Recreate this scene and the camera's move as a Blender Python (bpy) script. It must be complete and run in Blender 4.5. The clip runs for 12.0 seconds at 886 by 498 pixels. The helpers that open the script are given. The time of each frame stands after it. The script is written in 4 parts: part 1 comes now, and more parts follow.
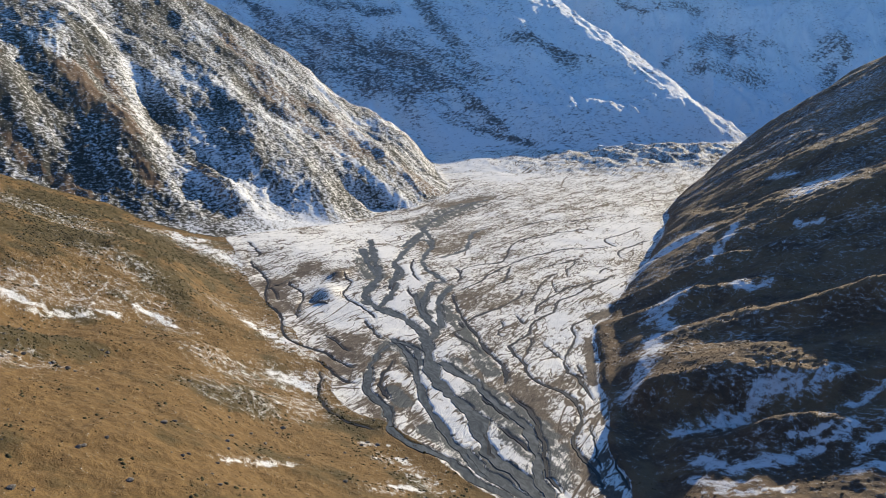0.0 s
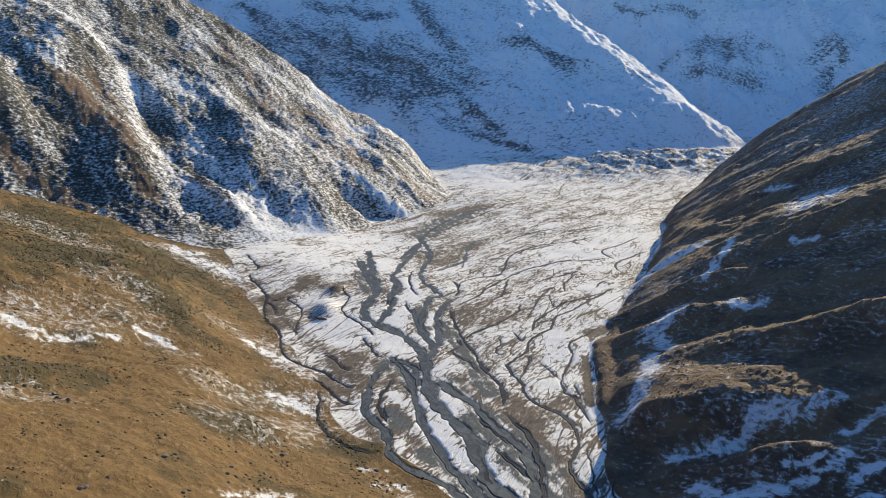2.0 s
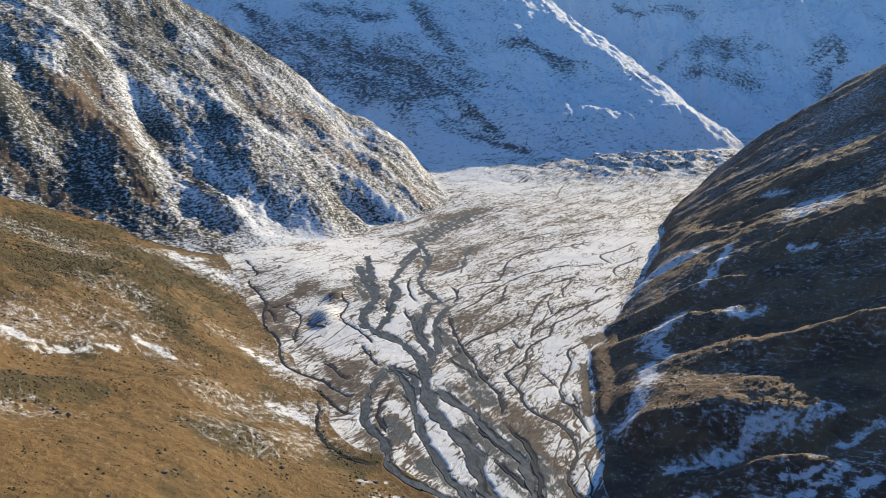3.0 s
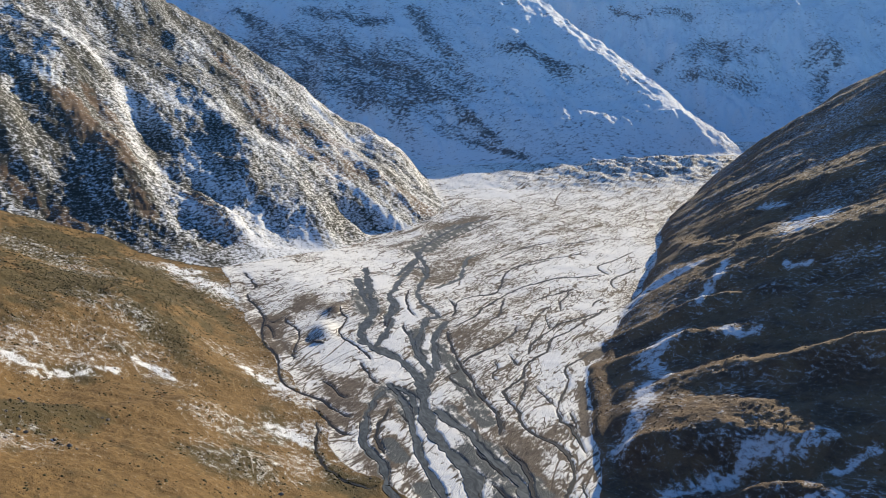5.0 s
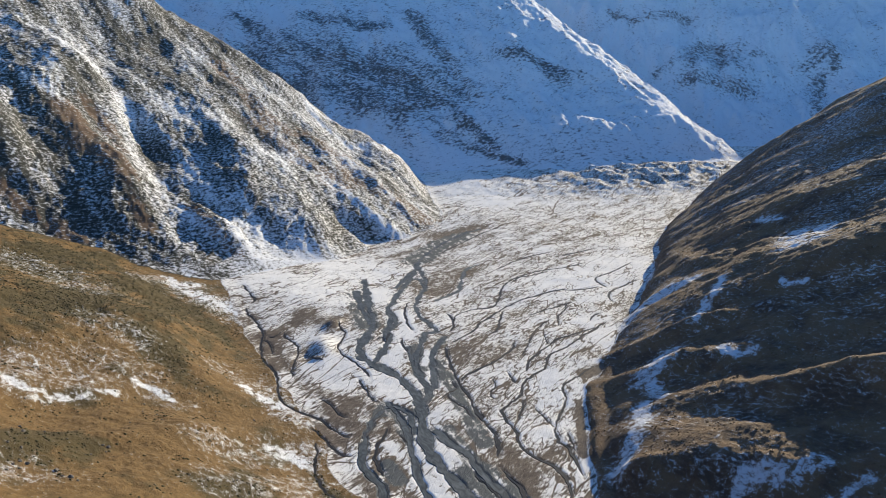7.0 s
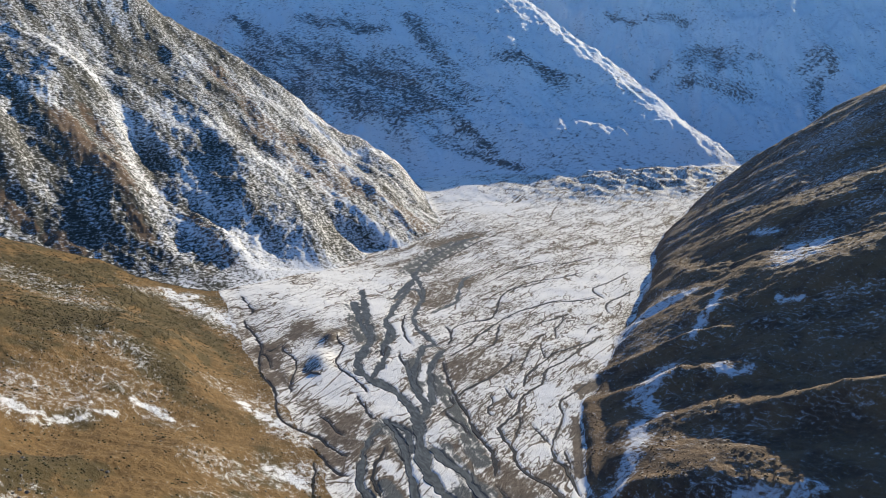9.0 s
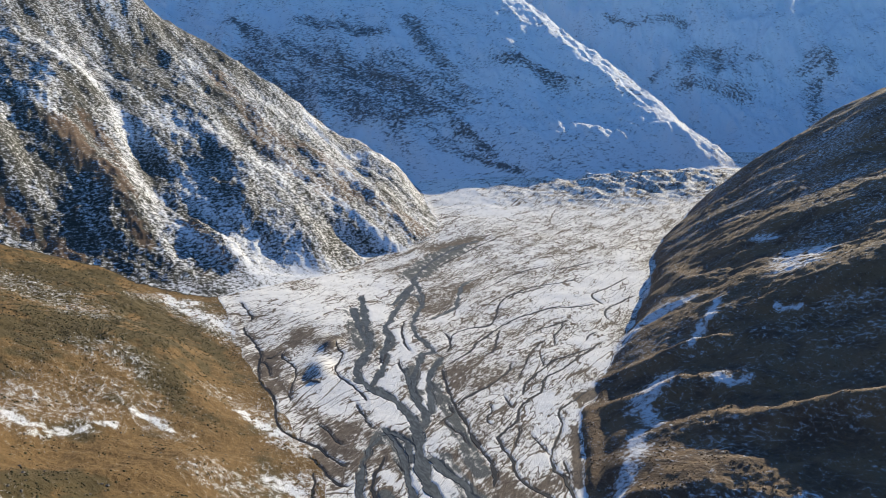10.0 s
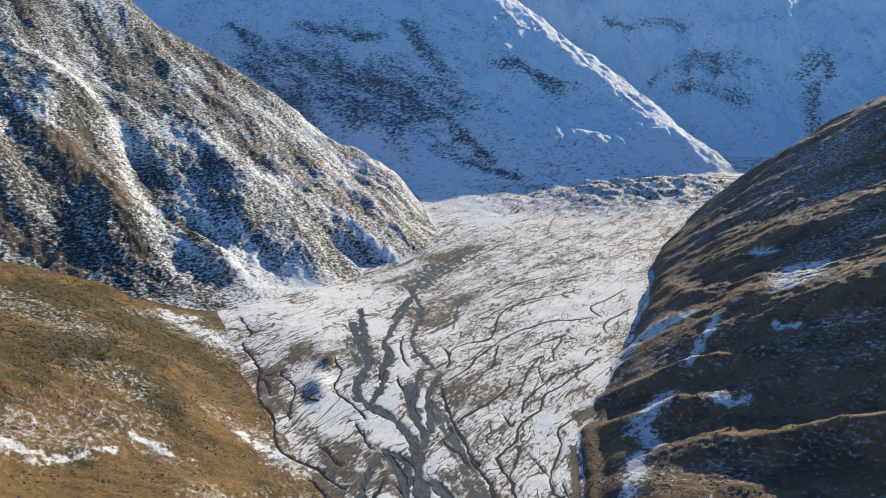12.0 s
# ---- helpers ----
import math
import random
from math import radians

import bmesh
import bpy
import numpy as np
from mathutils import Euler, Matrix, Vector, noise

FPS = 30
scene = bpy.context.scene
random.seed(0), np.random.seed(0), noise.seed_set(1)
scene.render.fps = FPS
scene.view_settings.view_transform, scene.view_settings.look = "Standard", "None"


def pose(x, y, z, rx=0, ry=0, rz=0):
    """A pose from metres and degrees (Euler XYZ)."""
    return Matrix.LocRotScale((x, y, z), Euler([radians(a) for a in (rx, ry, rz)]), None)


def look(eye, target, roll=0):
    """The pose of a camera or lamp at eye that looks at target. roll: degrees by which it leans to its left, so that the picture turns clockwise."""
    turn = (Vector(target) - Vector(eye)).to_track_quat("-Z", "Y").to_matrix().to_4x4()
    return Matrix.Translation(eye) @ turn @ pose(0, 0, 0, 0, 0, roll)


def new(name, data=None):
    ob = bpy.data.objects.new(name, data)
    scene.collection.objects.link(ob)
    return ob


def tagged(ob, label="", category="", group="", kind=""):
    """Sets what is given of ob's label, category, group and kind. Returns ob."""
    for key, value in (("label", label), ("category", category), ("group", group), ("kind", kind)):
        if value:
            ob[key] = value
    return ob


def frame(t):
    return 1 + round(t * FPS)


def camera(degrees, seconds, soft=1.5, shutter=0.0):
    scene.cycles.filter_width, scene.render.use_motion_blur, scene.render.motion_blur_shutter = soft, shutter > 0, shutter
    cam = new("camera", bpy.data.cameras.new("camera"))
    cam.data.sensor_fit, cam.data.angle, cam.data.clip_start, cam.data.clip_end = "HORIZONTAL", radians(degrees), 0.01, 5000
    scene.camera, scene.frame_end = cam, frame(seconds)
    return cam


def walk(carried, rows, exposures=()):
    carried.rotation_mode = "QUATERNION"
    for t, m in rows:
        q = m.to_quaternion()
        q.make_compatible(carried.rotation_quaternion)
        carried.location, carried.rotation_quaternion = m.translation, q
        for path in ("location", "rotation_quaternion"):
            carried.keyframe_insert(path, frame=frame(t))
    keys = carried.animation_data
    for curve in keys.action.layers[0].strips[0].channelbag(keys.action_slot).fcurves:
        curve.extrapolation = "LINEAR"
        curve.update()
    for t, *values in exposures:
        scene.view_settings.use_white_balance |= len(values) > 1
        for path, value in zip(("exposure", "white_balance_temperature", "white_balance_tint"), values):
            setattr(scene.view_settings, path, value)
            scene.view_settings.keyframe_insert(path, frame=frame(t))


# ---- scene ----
cam = camera(62.2, 12.0, soft=0.5)
METRES, EYE, TILT, LEAN, TURN = 60.0, 127.0, -11.3, 0.0, 0.0
ROWS = [
    (0.0, 0.0, 0.0, 0.0, 0.0, 0.0, -0.0),
    (0.5, -0.0002, -0.0081, 0.0407, -0.03, -0.01, 0.03),
    (1.0, 0.0008, -0.0159, 0.0822, -0.06, -0.01, 0.06),
    (1.5, 0.0011, -0.0236, 0.1213, -0.11, -0.03, 0.07),
    (2.0, 0.0022, -0.0317, 0.1618, -0.15, -0.04, 0.12),
    (2.5, 0.0026, -0.0387, 0.2004, -0.2, -0.08, 0.16),
    (3.0, 0.0027, -0.0466, 0.2411, -0.25, -0.11, 0.19),
    (5.0, 0.0054, -0.0777, 0.4005, -0.4, -0.14, 0.34),
    (5.5, 0.0059, -0.0853, 0.4403, -0.43, -0.14, 0.39),
    (6.0, 0.0069, -0.094, 0.4828, -0.47, -0.14, 0.42),
    (6.5, 0.007, -0.1012, 0.5239, -0.5, -0.15, 0.4),
    (7.0, 0.0068, -0.1086, 0.5659, -0.53, -0.16, 0.39),
    (9.0, 0.0114, -0.1352, 0.7284, -0.68, -0.26, 0.34),
    (9.5, 0.0122, -0.1406, 0.7675, -0.71, -0.28, 0.37),
    (10.0, 0.0132, -0.146, 0.8124, -0.73, -0.29, 0.39),
    (10.5, 0.0139, -0.1494, 0.8522, -0.74, -0.28, 0.42),
    (11.0, 0.0154, -0.1513, 0.8978, -0.76, -0.26, 0.47),
    (11.5, 0.0167, -0.1508, 0.9385, -0.79, -0.27, 0.51),
    (12.0, 0.0181, -0.1478, 0.9862, -0.81, -0.27, 0.55),
]
walk(cam, [(t, pose(0, 0, EYE, TILT, LEAN, TURN) @ pose(METRES * x, METRES * y, METRES * z, 90 + pitch, roll, yaw)) for t, x, y, z, yaw, pitch, roll in ROWS],
     [(0.0, 0.74, 5480, 4), (12.0, 0.67, 5300, 4)])

# ---------------------------------------------------------------- light
SUN_AZ, SUN_EL = 38.5, 18.3            # degrees to the right of the valley axis, and above the horizon
world = bpy.data.worlds.new("sky")
scene.world = world
world.use_nodes = True
wn = world.node_tree.nodes
sky = wn.new("ShaderNodeTexSky")
sky.sky_type = "NISHITA"
sky.sun_disc = False
sky.sun_elevation = radians(SUN_EL)
sky.sun_rotation = radians(SUN_AZ)
sky.altitude = 2400
sky.dust_density = 0.3
sky.ozone_density = 3.6
world.node_tree.links.new(sky.outputs[0], wn["Background"].inputs[0])
wn["Background"].inputs[1].default_value = 0.118
sun = new("sun", bpy.data.lights.new("sun", "SUN"))
sun.data.energy = 5.0
sun.data.angle = radians(0.53)
sun.data.color = (1.0, 0.75, 0.45)
_a, _e = radians(SUN_AZ), radians(SUN_EL)
sun.matrix_world = look((0, 0, 900), (-math.sin(_a) * math.cos(_e) * 100, -math.cos(_a) * math.cos(_e) * 100, 900 - math.sin(_e) * 100))


# ---------------------------------------------------------------- landform functions
def hash2(ix, iy, seed):
    h = (ix.astype(np.int64) * 374761393 + iy.astype(np.int64) * 668265263 + seed * 1442695041) & 0xFFFFFFFF
    h = ((h ^ (h >> 13)) * 1274126177) & 0xFFFFFFFF
    return (h ^ (h >> 16)) & 0xFFFF


def grad(x, y, seed):
    """Smooth gradient noise, about -1 to 1, with a cell of 1."""
    ix, iy = np.floor(x), np.floor(y)
    fx, fy = x - ix, y - iy
    u, v = fx * fx * fx * (fx * (fx * 6 - 15) + 10), fy * fy * fy * (fy * (fy * 6 - 15) + 10)

    def corner(dx, dy):
        a = hash2(ix + dx, iy + dy, seed) * (2 * math.pi / 65536)
        return np.cos(a) * (fx - dx) + np.sin(a) * (fy - dy)
    top = corner(0, 0) * (1 - u) + corner(1, 0) * u
    low = corner(0, 1) * (1 - u) + corner(1, 1) * u
    return 1.5 * (top * (1 - v) + low * v)


def fbm(x, y, cell, octaves, seed, gain=0.5):
    total, amp = 0.0, 1.0
    for k in range(octaves):
        total = total + amp * grad(x / cell + 17.3 * k, y / cell - 9.1 * k, seed + k)
        cell, amp = cell / 2.03, amp * gain
    return total


def ridged(x, y, cell, octaves, seed, gain=0.5, blunt=0.03):
    total, amp = 0.0, 1.0
    for k in range(octaves):
        total = total + amp * (1 - 2 * np.sqrt(grad(x / cell + 11.7 * k, y / cell + 5.3 * k, seed + k) ** 2 + blunt ** 2))
        cell, amp = cell / 2.1, amp * gain
    return total


def smin(a, b, k):
    h = np.clip(0.5 + 0.5 * (b - a) / k, 0, 1)
    return b * (1 - h) + a * h - k * h * (1 - h)


def smax(a, b, k):
    return -smin(-a, -b, k)


def step(a, b, v):
    t = np.clip((v - a) / (b - a), 0, 1)
    return t * t * (3 - 2 * t)


def side(x, y, px, py, nx, ny):
    """Distance uphill from the foot line through (px, py)."""
    return (x - px) * nx + (y - py) * ny


def foot(d, w):
    """A slope that starts gently over w metres."""
    return np.where(d > 0, np.sqrt(d * d + w * w) - w, d * 0.6)


def bump(x, y, px, py, rx, ry, turn=0.0):
    c, s = math.cos(radians(turn)), math.sin(radians(turn))
    dx, dy = x - px, y - py
    return np.exp(-((dx * c + dy * s) / rx) ** 2 - ((-dx * s + dy * c) / ry) ** 2)


def glide(pts, gap):
    """A smooth line through the points, a place about every gap metres."""
    p = np.array(pts, float)
    p = np.vstack([2 * p[0] - p[1], p, 2 * p[-1] - p[-2]])
    out = []
    for k in range(1, len(p) - 2):
        a, b, c, d = p[k - 1:k + 3]
        n = max(2, int(np.linalg.norm(c - b) / gap))
        t = np.linspace(0, 1, n, endpoint=False)[:, None]
        out.append(0.5 * (2 * b + (c - a) * t + (2 * a - 5 * b + 4 * c - d) * t ** 2 + (3 * b - a - 3 * c + d) * t ** 3))
    return np.vstack(out + [p[-2:-1]])


def nearest(qx, qy, line):
    """For each place the nearest point of the line and the distance to it."""
    best, d2 = np.zeros(len(qx), int), np.full(len(qx), 1e18)
    for cut in range(0, len(line), 24):
        piece = line[cut:cut + 24]
        e = (qx[:, None] - piece[None, :, 0]) ** 2 + (qy[:, None] - piece[None, :, 1]) ** 2
        k = e.argmin(1)
        v = e[np.arange(len(k)), k]
        closer = v < d2
        best[closer], d2[closer] = k[closer] + cut, v[closer]
    return best, np.sqrt(d2)


def crests(x, y, rows):
    """Height of long narrow crests and gullies: half breadth, height and line of each."""
    out = np.zeros_like(x)
    for half, tall, pts in rows:
        line = glide(pts, 0.4 * half)
        k = np.arange(len(line))
        m = 2.4 * half
        near = np.flatnonzero((x > line[:, 0].min() - m) & (x < line[:, 0].max() + m) & (y > line[:, 1].min() - m) & (y < line[:, 1].max() + m))
        if len(near):
            best, d = nearest(x[near], y[near], line)
            out[near] += tall * step(0, 5, np.minimum(k, k[::-1]) + 1.0)[best] * np.exp(-(d / half) ** 2)
    return out


# crests (+) and gullies (-) of the slopes: half breadth, height, line
SPUR_LINES = [
    (28, 9, [(-271.8, 840.5), (-196.5, 734.2), (-159, 683.4), (-125.7, 667.2)]),
    (24, -9, [(-302.2, 739.2), (-273.4, 692.3), (-236.6, 646.2), (-197.7, 611.6), (-164.5, 597.4)]),
    (22, 9, [(-372, 755.1), (-326, 672.8), (-278.4, 624.7), (-233.8, 581.1)]),
    (22, -8, [(-348.8, 648.5), (-311.6, 614.7), (-273.2, 575.5)]),
    (14, -5, [(-118, 700.9), (-90.2, 733.4), (-53.2, 728.3)]),
    (14, 6, [(-110.5, 785.4), (-55.2, 761.6), (-23.2, 767)]),
    (16, 6, [(-238.9, 653.1), (-204.6, 628.4), (-179.9, 614.8), (-163.2, 607.9)]),
    (18, -7, [(-169.1, 659.1), (-148.7, 654), (-126.2, 638.5)]),
    (9, 4, [(-169.5, 1007.4), (-103.6, 1019.8), (-24.9, 1121.5)]),
    (9, -4, [(-161.2, 935.3), (-108.4, 991.3), (-31.8, 942.2)]),
    (14, -6, [(-324, 696.4), (-307.1, 671.4), (-276.7, 614.2)]),
    (16, 7, [(-383.7, 660.7), (-354.4, 679.9), (-336.4, 686.7)]),
]
SHADE_LINES = [
    (9, 2.5, [(81.4, 375.2), (99.8, 384.1), (121.2, 386.5), (144.1, 385), (174.7, 374.4), (188.8, 362.4)]),
    (8, 2, [(93.1, 357.2), (102.1, 349.3), (115.4, 348.8), (138.2, 366.8)]),
    (9, 2.5, [(199.7, 647.2), (185.8, 512.8), (217, 514), (252.7, 517.3)]),
    (9, -2.5, [(114.4, 450.1), (142.3, 468.8), (167, 468.8)]),
    (10, 3, [(72.8, 265.1), (79, 257.4), (83.5, 251.5)]),
    (14, -4, [(80.6, 234.3), (99.4, 233.9), (109.4, 236.7), (129, 228.4)]),
]


# broad swells and hollows of each landform: middle, radius, height
FLOOR_SWELLS = [(14, 988, 130, 3), (-159, 572, 120, 8), (-30, 651, 130, -4.5), (244, 798, 130, -4.6), (350, 1194, 130, 3)]
HILL_SWELLS = [(-163, 282, 60, -4), (-151, 362, 60, 8), (-298, 516, 60, -2.3), (-206, 550, 60, -2), (-245, 540, 55, -2.5), (-183, 353, 60, 8), (-115, 196, 60, 4), (-124, 309, 60, -3), (-82, 220, 60, -3.6), (-17, 227, 60, 3.3)]
MOUNTAIN_SWELLS = [(-354, 681, 110, 27), (-235, 649, 110, -3.5), (-156, 597, 110, 2.4), (-360, 848, 110, -14), (-303, 915, 110, -23), (-148, 758, 110, -2), (-94, 678, 110, 9), (-54, 905, 90, -12), (-40, 1010, 75, 20), (-147, 633, 110, 4.7), (-4, 868, 110, 3.5), (-135, 924, 110, -13)]
SHADE_SWELLS = [(115, 355, 75, -5.4), (235, 456, 75, -1.4), (142, 335, 75, -0.8), (387, 818, 75, 7.7), (323, 569, 75, 7), (248, 516, 75, 2.3), (152, 362, 75, -1.5), (90, 224, 75, -6.5), (128, 217, 75, -1.5), (89, 260, 75, -1.2), (160, 510, 75, 3.3), (400, 900, 75, 9.6)]


def swells(x, y, rows):
    return sum(tall * bump(x, y, px, py, r, r) for px, py, r, tall in rows)


def floor_height(x, y):
    z = 0.0308 * y + 0.012 * np.clip(x, -150, 250)
    z = z + 0.10 * np.clip(y - 990, 0, 160)
    return z + swells(x, y, FLOOR_SWELLS)


# folds of the grass hill: low crests and the hollows behind them
FOLDS = [(-123, 240, 38, 9, 61, 3.0), (-89, 295, 38, 9, 55, 2.5), (-146, 276, 26, 10, 52, -2.5), (-124, 304, 24, 10, 63, -2.0), (-66, 252, 24, 9, 50, 1.5)]


def near_hill(x, y):
    wob = 4 * fbm(x, y, 60, 3, 21)
    a = side(x, y, -22, 261, -0.814, -0.581) + wob - 20 * bump(x, y, -44, 278, 24, 28)
    b = side(x, y, -78, 351, -0.923, -0.386) + wob
    c = side(x, y, -198, 572, -0.24, -0.97)
    h = smax(0.48 * foot(a, 14), 0.46 * foot(b, 9), 10)
    h = smin(h, 15 + 0.75 * c, 16)
    h = smin(h, 150 + 0 * x, 40)
    for px, py, rx, ry, turn, tall in FOLDS:
        h = h + tall * bump(x, y, px, py, rx, ry, turn)
    h = h + step(0, 20, h) * swells(x, y, HILL_SWELLS)
    up = step(0, 60, np.maximum(a, b))
    return h + up * (4.5 * fbm(x, y, 75, 4, 31, 0.42) + 0.5 * fbm(x, y, 7, 3, 35))


# spurs that run down the mountainside: middle, half length, half breadth, bearing, height
SPURS = [(-286, 700, 62, 13, -41, 10), (-206, 639, 52, 12, -32, 9), (-228, 796, 75, 16, -42, 10), (-137, 707, 70, 14, -47, 8),
         (-356, 756, 45, 14, -35, 12), (-314, 622, 65, 14, -43, 9), (-67, 836, 60, 12, -40, 6),
         (-280, 703, 63, 14, -52, -26), (-206, 647, 36, 14, -9, -18), (-330, 708, 43, 12, -33, 6), (-206, 754, 48, 16, -46, 16), (-203, 620, 29, 11, -9, 12), (-73, 733, 48, 13, -6, -14), (-341, 619, 45, 10, -46, -14), (-354, 714, 30, 12, -39, 5)]


def left_mountain(x, y):
    along = x * 0.681 + y * 0.733
    a = side(x, y, -198, 556, -0.733, 0.681) + 14 * bump(x, y, -94, 670, 60, 40)
    b = side(x, y, -31, 736, -0.884, 0.468)
    c = side(x, y, 13, 830, -0.993, -0.117)
    rib = ridged(along + 12 * fbm(x, y, 60, 2, 43), a * 0.22, 78, 4, 41, 0.42, 0.10)
    wob = 9 * fbm(x, y, 120, 3, 44)
    fan = 10 * step(-60, 10, a) * step(680, 570, y)
    h = smin(fan + 0.70 * foot(a, 8), 0.74 * foot(b, 12), 22)
    h = smin(h, 0.78 * foot(c + 0.5 * wob, 6), 16)
    h = smin(h, 0.86 * side(x, y, -15, 1100, -0.75, -0.66), 18)
    h = h + 26 * bump(x, y, -350, 575, 70, 60)
    for px, py, rx, ry, turn, tall in SPURS:
        h = h + 0.42 * tall * bump(x, y, px, py, rx, ry, turn)
    h = h + crests(x, y, SPUR_LINES)
    h = smin(h + step(0, 25, h) * swells(x, y, MOUNTAIN_SWELLS), 460 + 0 * x, 60)
    up = step(0, 90, np.minimum(a, c))
    return h + up * (3.2 * (rib - 0.4) + wob) + step(0, 25, np.minimum(a, c)) * 1.8 * fbm(x, y, 14, 4, 47, 0.6)


def bank(d, slope, tall=5.5, run=6.0):
    """A slope above a short steep bank."""
    return np.where(d > 0, slope * d + tall * (1 - np.exp(-np.clip(d, 0, None) / run)), d * 0.8)


# rounded ridges of the shaded hillside; several are made up to cast shade and catch sun
RIDGES = [(96, 360, 26, 8, -28, 3.5), (131, 347, 26, 8, -30, 3.5), (108, 256, 46, 24, -47, 8), (195, 250, 44, 12, -36, 9), (118, 236, 30, 8, -36, 4), (235, 385, 78, 32, -38, 10), (300, 520, 90, 32, -38, 10), (104, 212, 26, 8, -36, 5), (150, 284, 42, 10, -36, 6), (109, 398, 24, 7, -28, 3.5),
          (142, 386, 22, 7, -28, 3.5), (80, 263, 12, 7, -35, 4), (203, 434, 38, 9, -45, 1), (112, 226, 40, 14, -25, -5)]


def right_hill(x, y):
    along = x * 0.385 + y * 0.923
    wob = 3 * fbm(x, y, 40, 3, 51)
    a = side(x, y, 69, 290, 0.995, -0.10) + 4 * step(290, 235, y)
    b = side(x, y, 90, 385, 0.915, -0.403) + 15 * bump(x, y, 245, 760, 90, 120)
    c = side(x, y, 252, 882, 0.687, -0.727)
    steep = 0.57 + 0.27 * step(520, 780, y)
    h = smin(bank(a + wob, 0.34, 11.5, 9.5) + 0.16 * foot(a - 110, 30) * step(85, 125, a), bank(b + wob, steep - 0.05), 8)
    for px, py, rx, ry, turn, tall in RIDGES:
        h = h + tall * bump(x, y, px, py, rx, ry, turn)
    h = h + step(0, 6, h) * crests(x, y, SHADE_LINES)
    h = smin(h + step(0, 12, h) * swells(x, y, SHADE_SWELLS), 0.82 * foot(c, 6), 14)
    h = smin(h, 162 + 0 * x, 24)
    up = step(0, 60, np.minimum(np.minimum(a, b), c))
    calm = 1 - 0.75 * bump(x, y, 128, 272, 60, 20, -50)
    fine, up = up, up * calm * (0.40 + 0.60 * step(310, 390, y))
    rib = ridged(along + 0.25 * b + 3 * wob, b * 0.30, 60, 3, 55, 0.36, 0.16)
    return h + up * ((3.4 - 1.0 * step(380, 460, y)) * (rib - 0.3) + 2.6 * fbm(x, y, 46, 3, 57, 0.42)) + fine * 0.8 * fbm(x, y, 9, 4, 58, 0.55)


def far_mountain(x, y):
    a = side(x, y, 92, 1143, -0.08, 0.997) + 8 * fbm(x, y, 70, 3, 63) 
    h = smin(0.46 * foot(a, 14), 50 - 0.09 * (x - 496) + 0.48 * (y - 1336) + 14 * fbm(x, y, 170, 2, 64), 20)
    h = smin(h, 0.85 * (40 + (x - 496) * -0.99 + (y - 1336) * 0.12), 66)
    h = smin(h, 560 + 0 * x, 60)
    h = h + 17 * step(30, 180, x) * (1 - step(300, 700, x)) * step(1040, 1115, y)
    up = step(0, 150, a)
    rib = ridged(x + 0.2 * y, y * 0.3, 120, 5, 61, 0.5)
    return h + up * 9 * (rib - 0.5) + up * 3.2 * fbm(x, y, 26, 4, 66, 0.6) - 12 * bump(x, y, 296, 1323, 45, 45)


def back_range(x, y):
    d = y - 1480 + 0.15 * (x - 700) + 40 * fbm(x, y, 300, 2, 71)
    h = 0.28 * foot(d, 30) + 0.36 * np.clip(d - 420, 0, None)
    h = smin(h, 398 + 75 * step(950, 600, x), 50)
    up = step(0, 150, d)
    rib = ridged(x - 0.3 * y, y * 0.4, 170, 5, 75, 0.55)
    h = h + 42 * bump(x, y, 735, 1905, 120, 70) + 30 * bump(x, y, 1010, 1900, 60, 160, 20)
    return h + up * 18 * (rib - 0.6) + up * 3 * fbm(x, y, 30, 4, 79, 0.55)


FORMS = (near_hill, left_mountain, right_hill, far_mountain, back_range)


def terrain(x, y):
    """Height and the landform that each place belongs to (0: the valley floor)."""
    base = floor_height(x, y)
    z = np.zeros_like(base)
    top, kind = np.full_like(base, 0.15), np.zeros(base.shape, int)
    for k, form in enumerate(FORMS, 1):
        h = form(x, y)
        kind = np.where(h > top, k, kind)
        top = np.maximum(top, h)
        z = smax(z, h, 3.0)
    flat = 1 - step(0.2, 6, top)
    rough = 0.35 * fbm(x, y, 26, 4, 91) + 0.9 * fbm(x, y, 120, 2, 95)
    hummock = bump(x, y, 325, 1115, 185, 95, 15)
    rough = rough + hummock * (6 + 3.0 * ridged(x, y, 60, 2, 97, 0.5) + 5.0 * fbm(x, y, 30, 5, 98, 0.6))
    rough = rough + 3.2 * bump(x, y, -68, 428, 7, 16, 10) + 3.5 * bump(x, y, -68, 468, 5, 10, -20) - 1.5 * bump(x, y, -78, 420, 5, 10)
    return base + z + flat * rough, kind
# ---- end of landforms


# ---------------------------------------------------------------- streams of the braided river: name, width, line on the plan
STREAMS = []


def stream(name, width, pts):
    """A winding channel; the breadth swells and narrows, and both ends run out."""
    line = glide(pts, 0.9)
    k = np.arange(len(line)) * 0.9
    seed = 200 + 7 * len(STREAMS)
    rill = width < 2.65
    width = 0.42 * width + 0.15 if rill else 0.72 * width
    wig = 0.75 if rill else min(1.1, 0.4 * width)
    line[:, 0] += wig * fbm(k, 0 * k, 6 if rill else 11, 3, seed, 0.6)
    line[:, 1] += 1.3 * wig * fbm(k, 0 * k, 7 if rill else 12, 3, seed + 3, 0.6)
    wide = width * np.clip(1 + 0.75 * fbm(k, 0 * k + 3, 15, 3, seed + 5, 0.6), 0.3, 2.0)
    STREAMS.append((name, width, line, wide, rill))


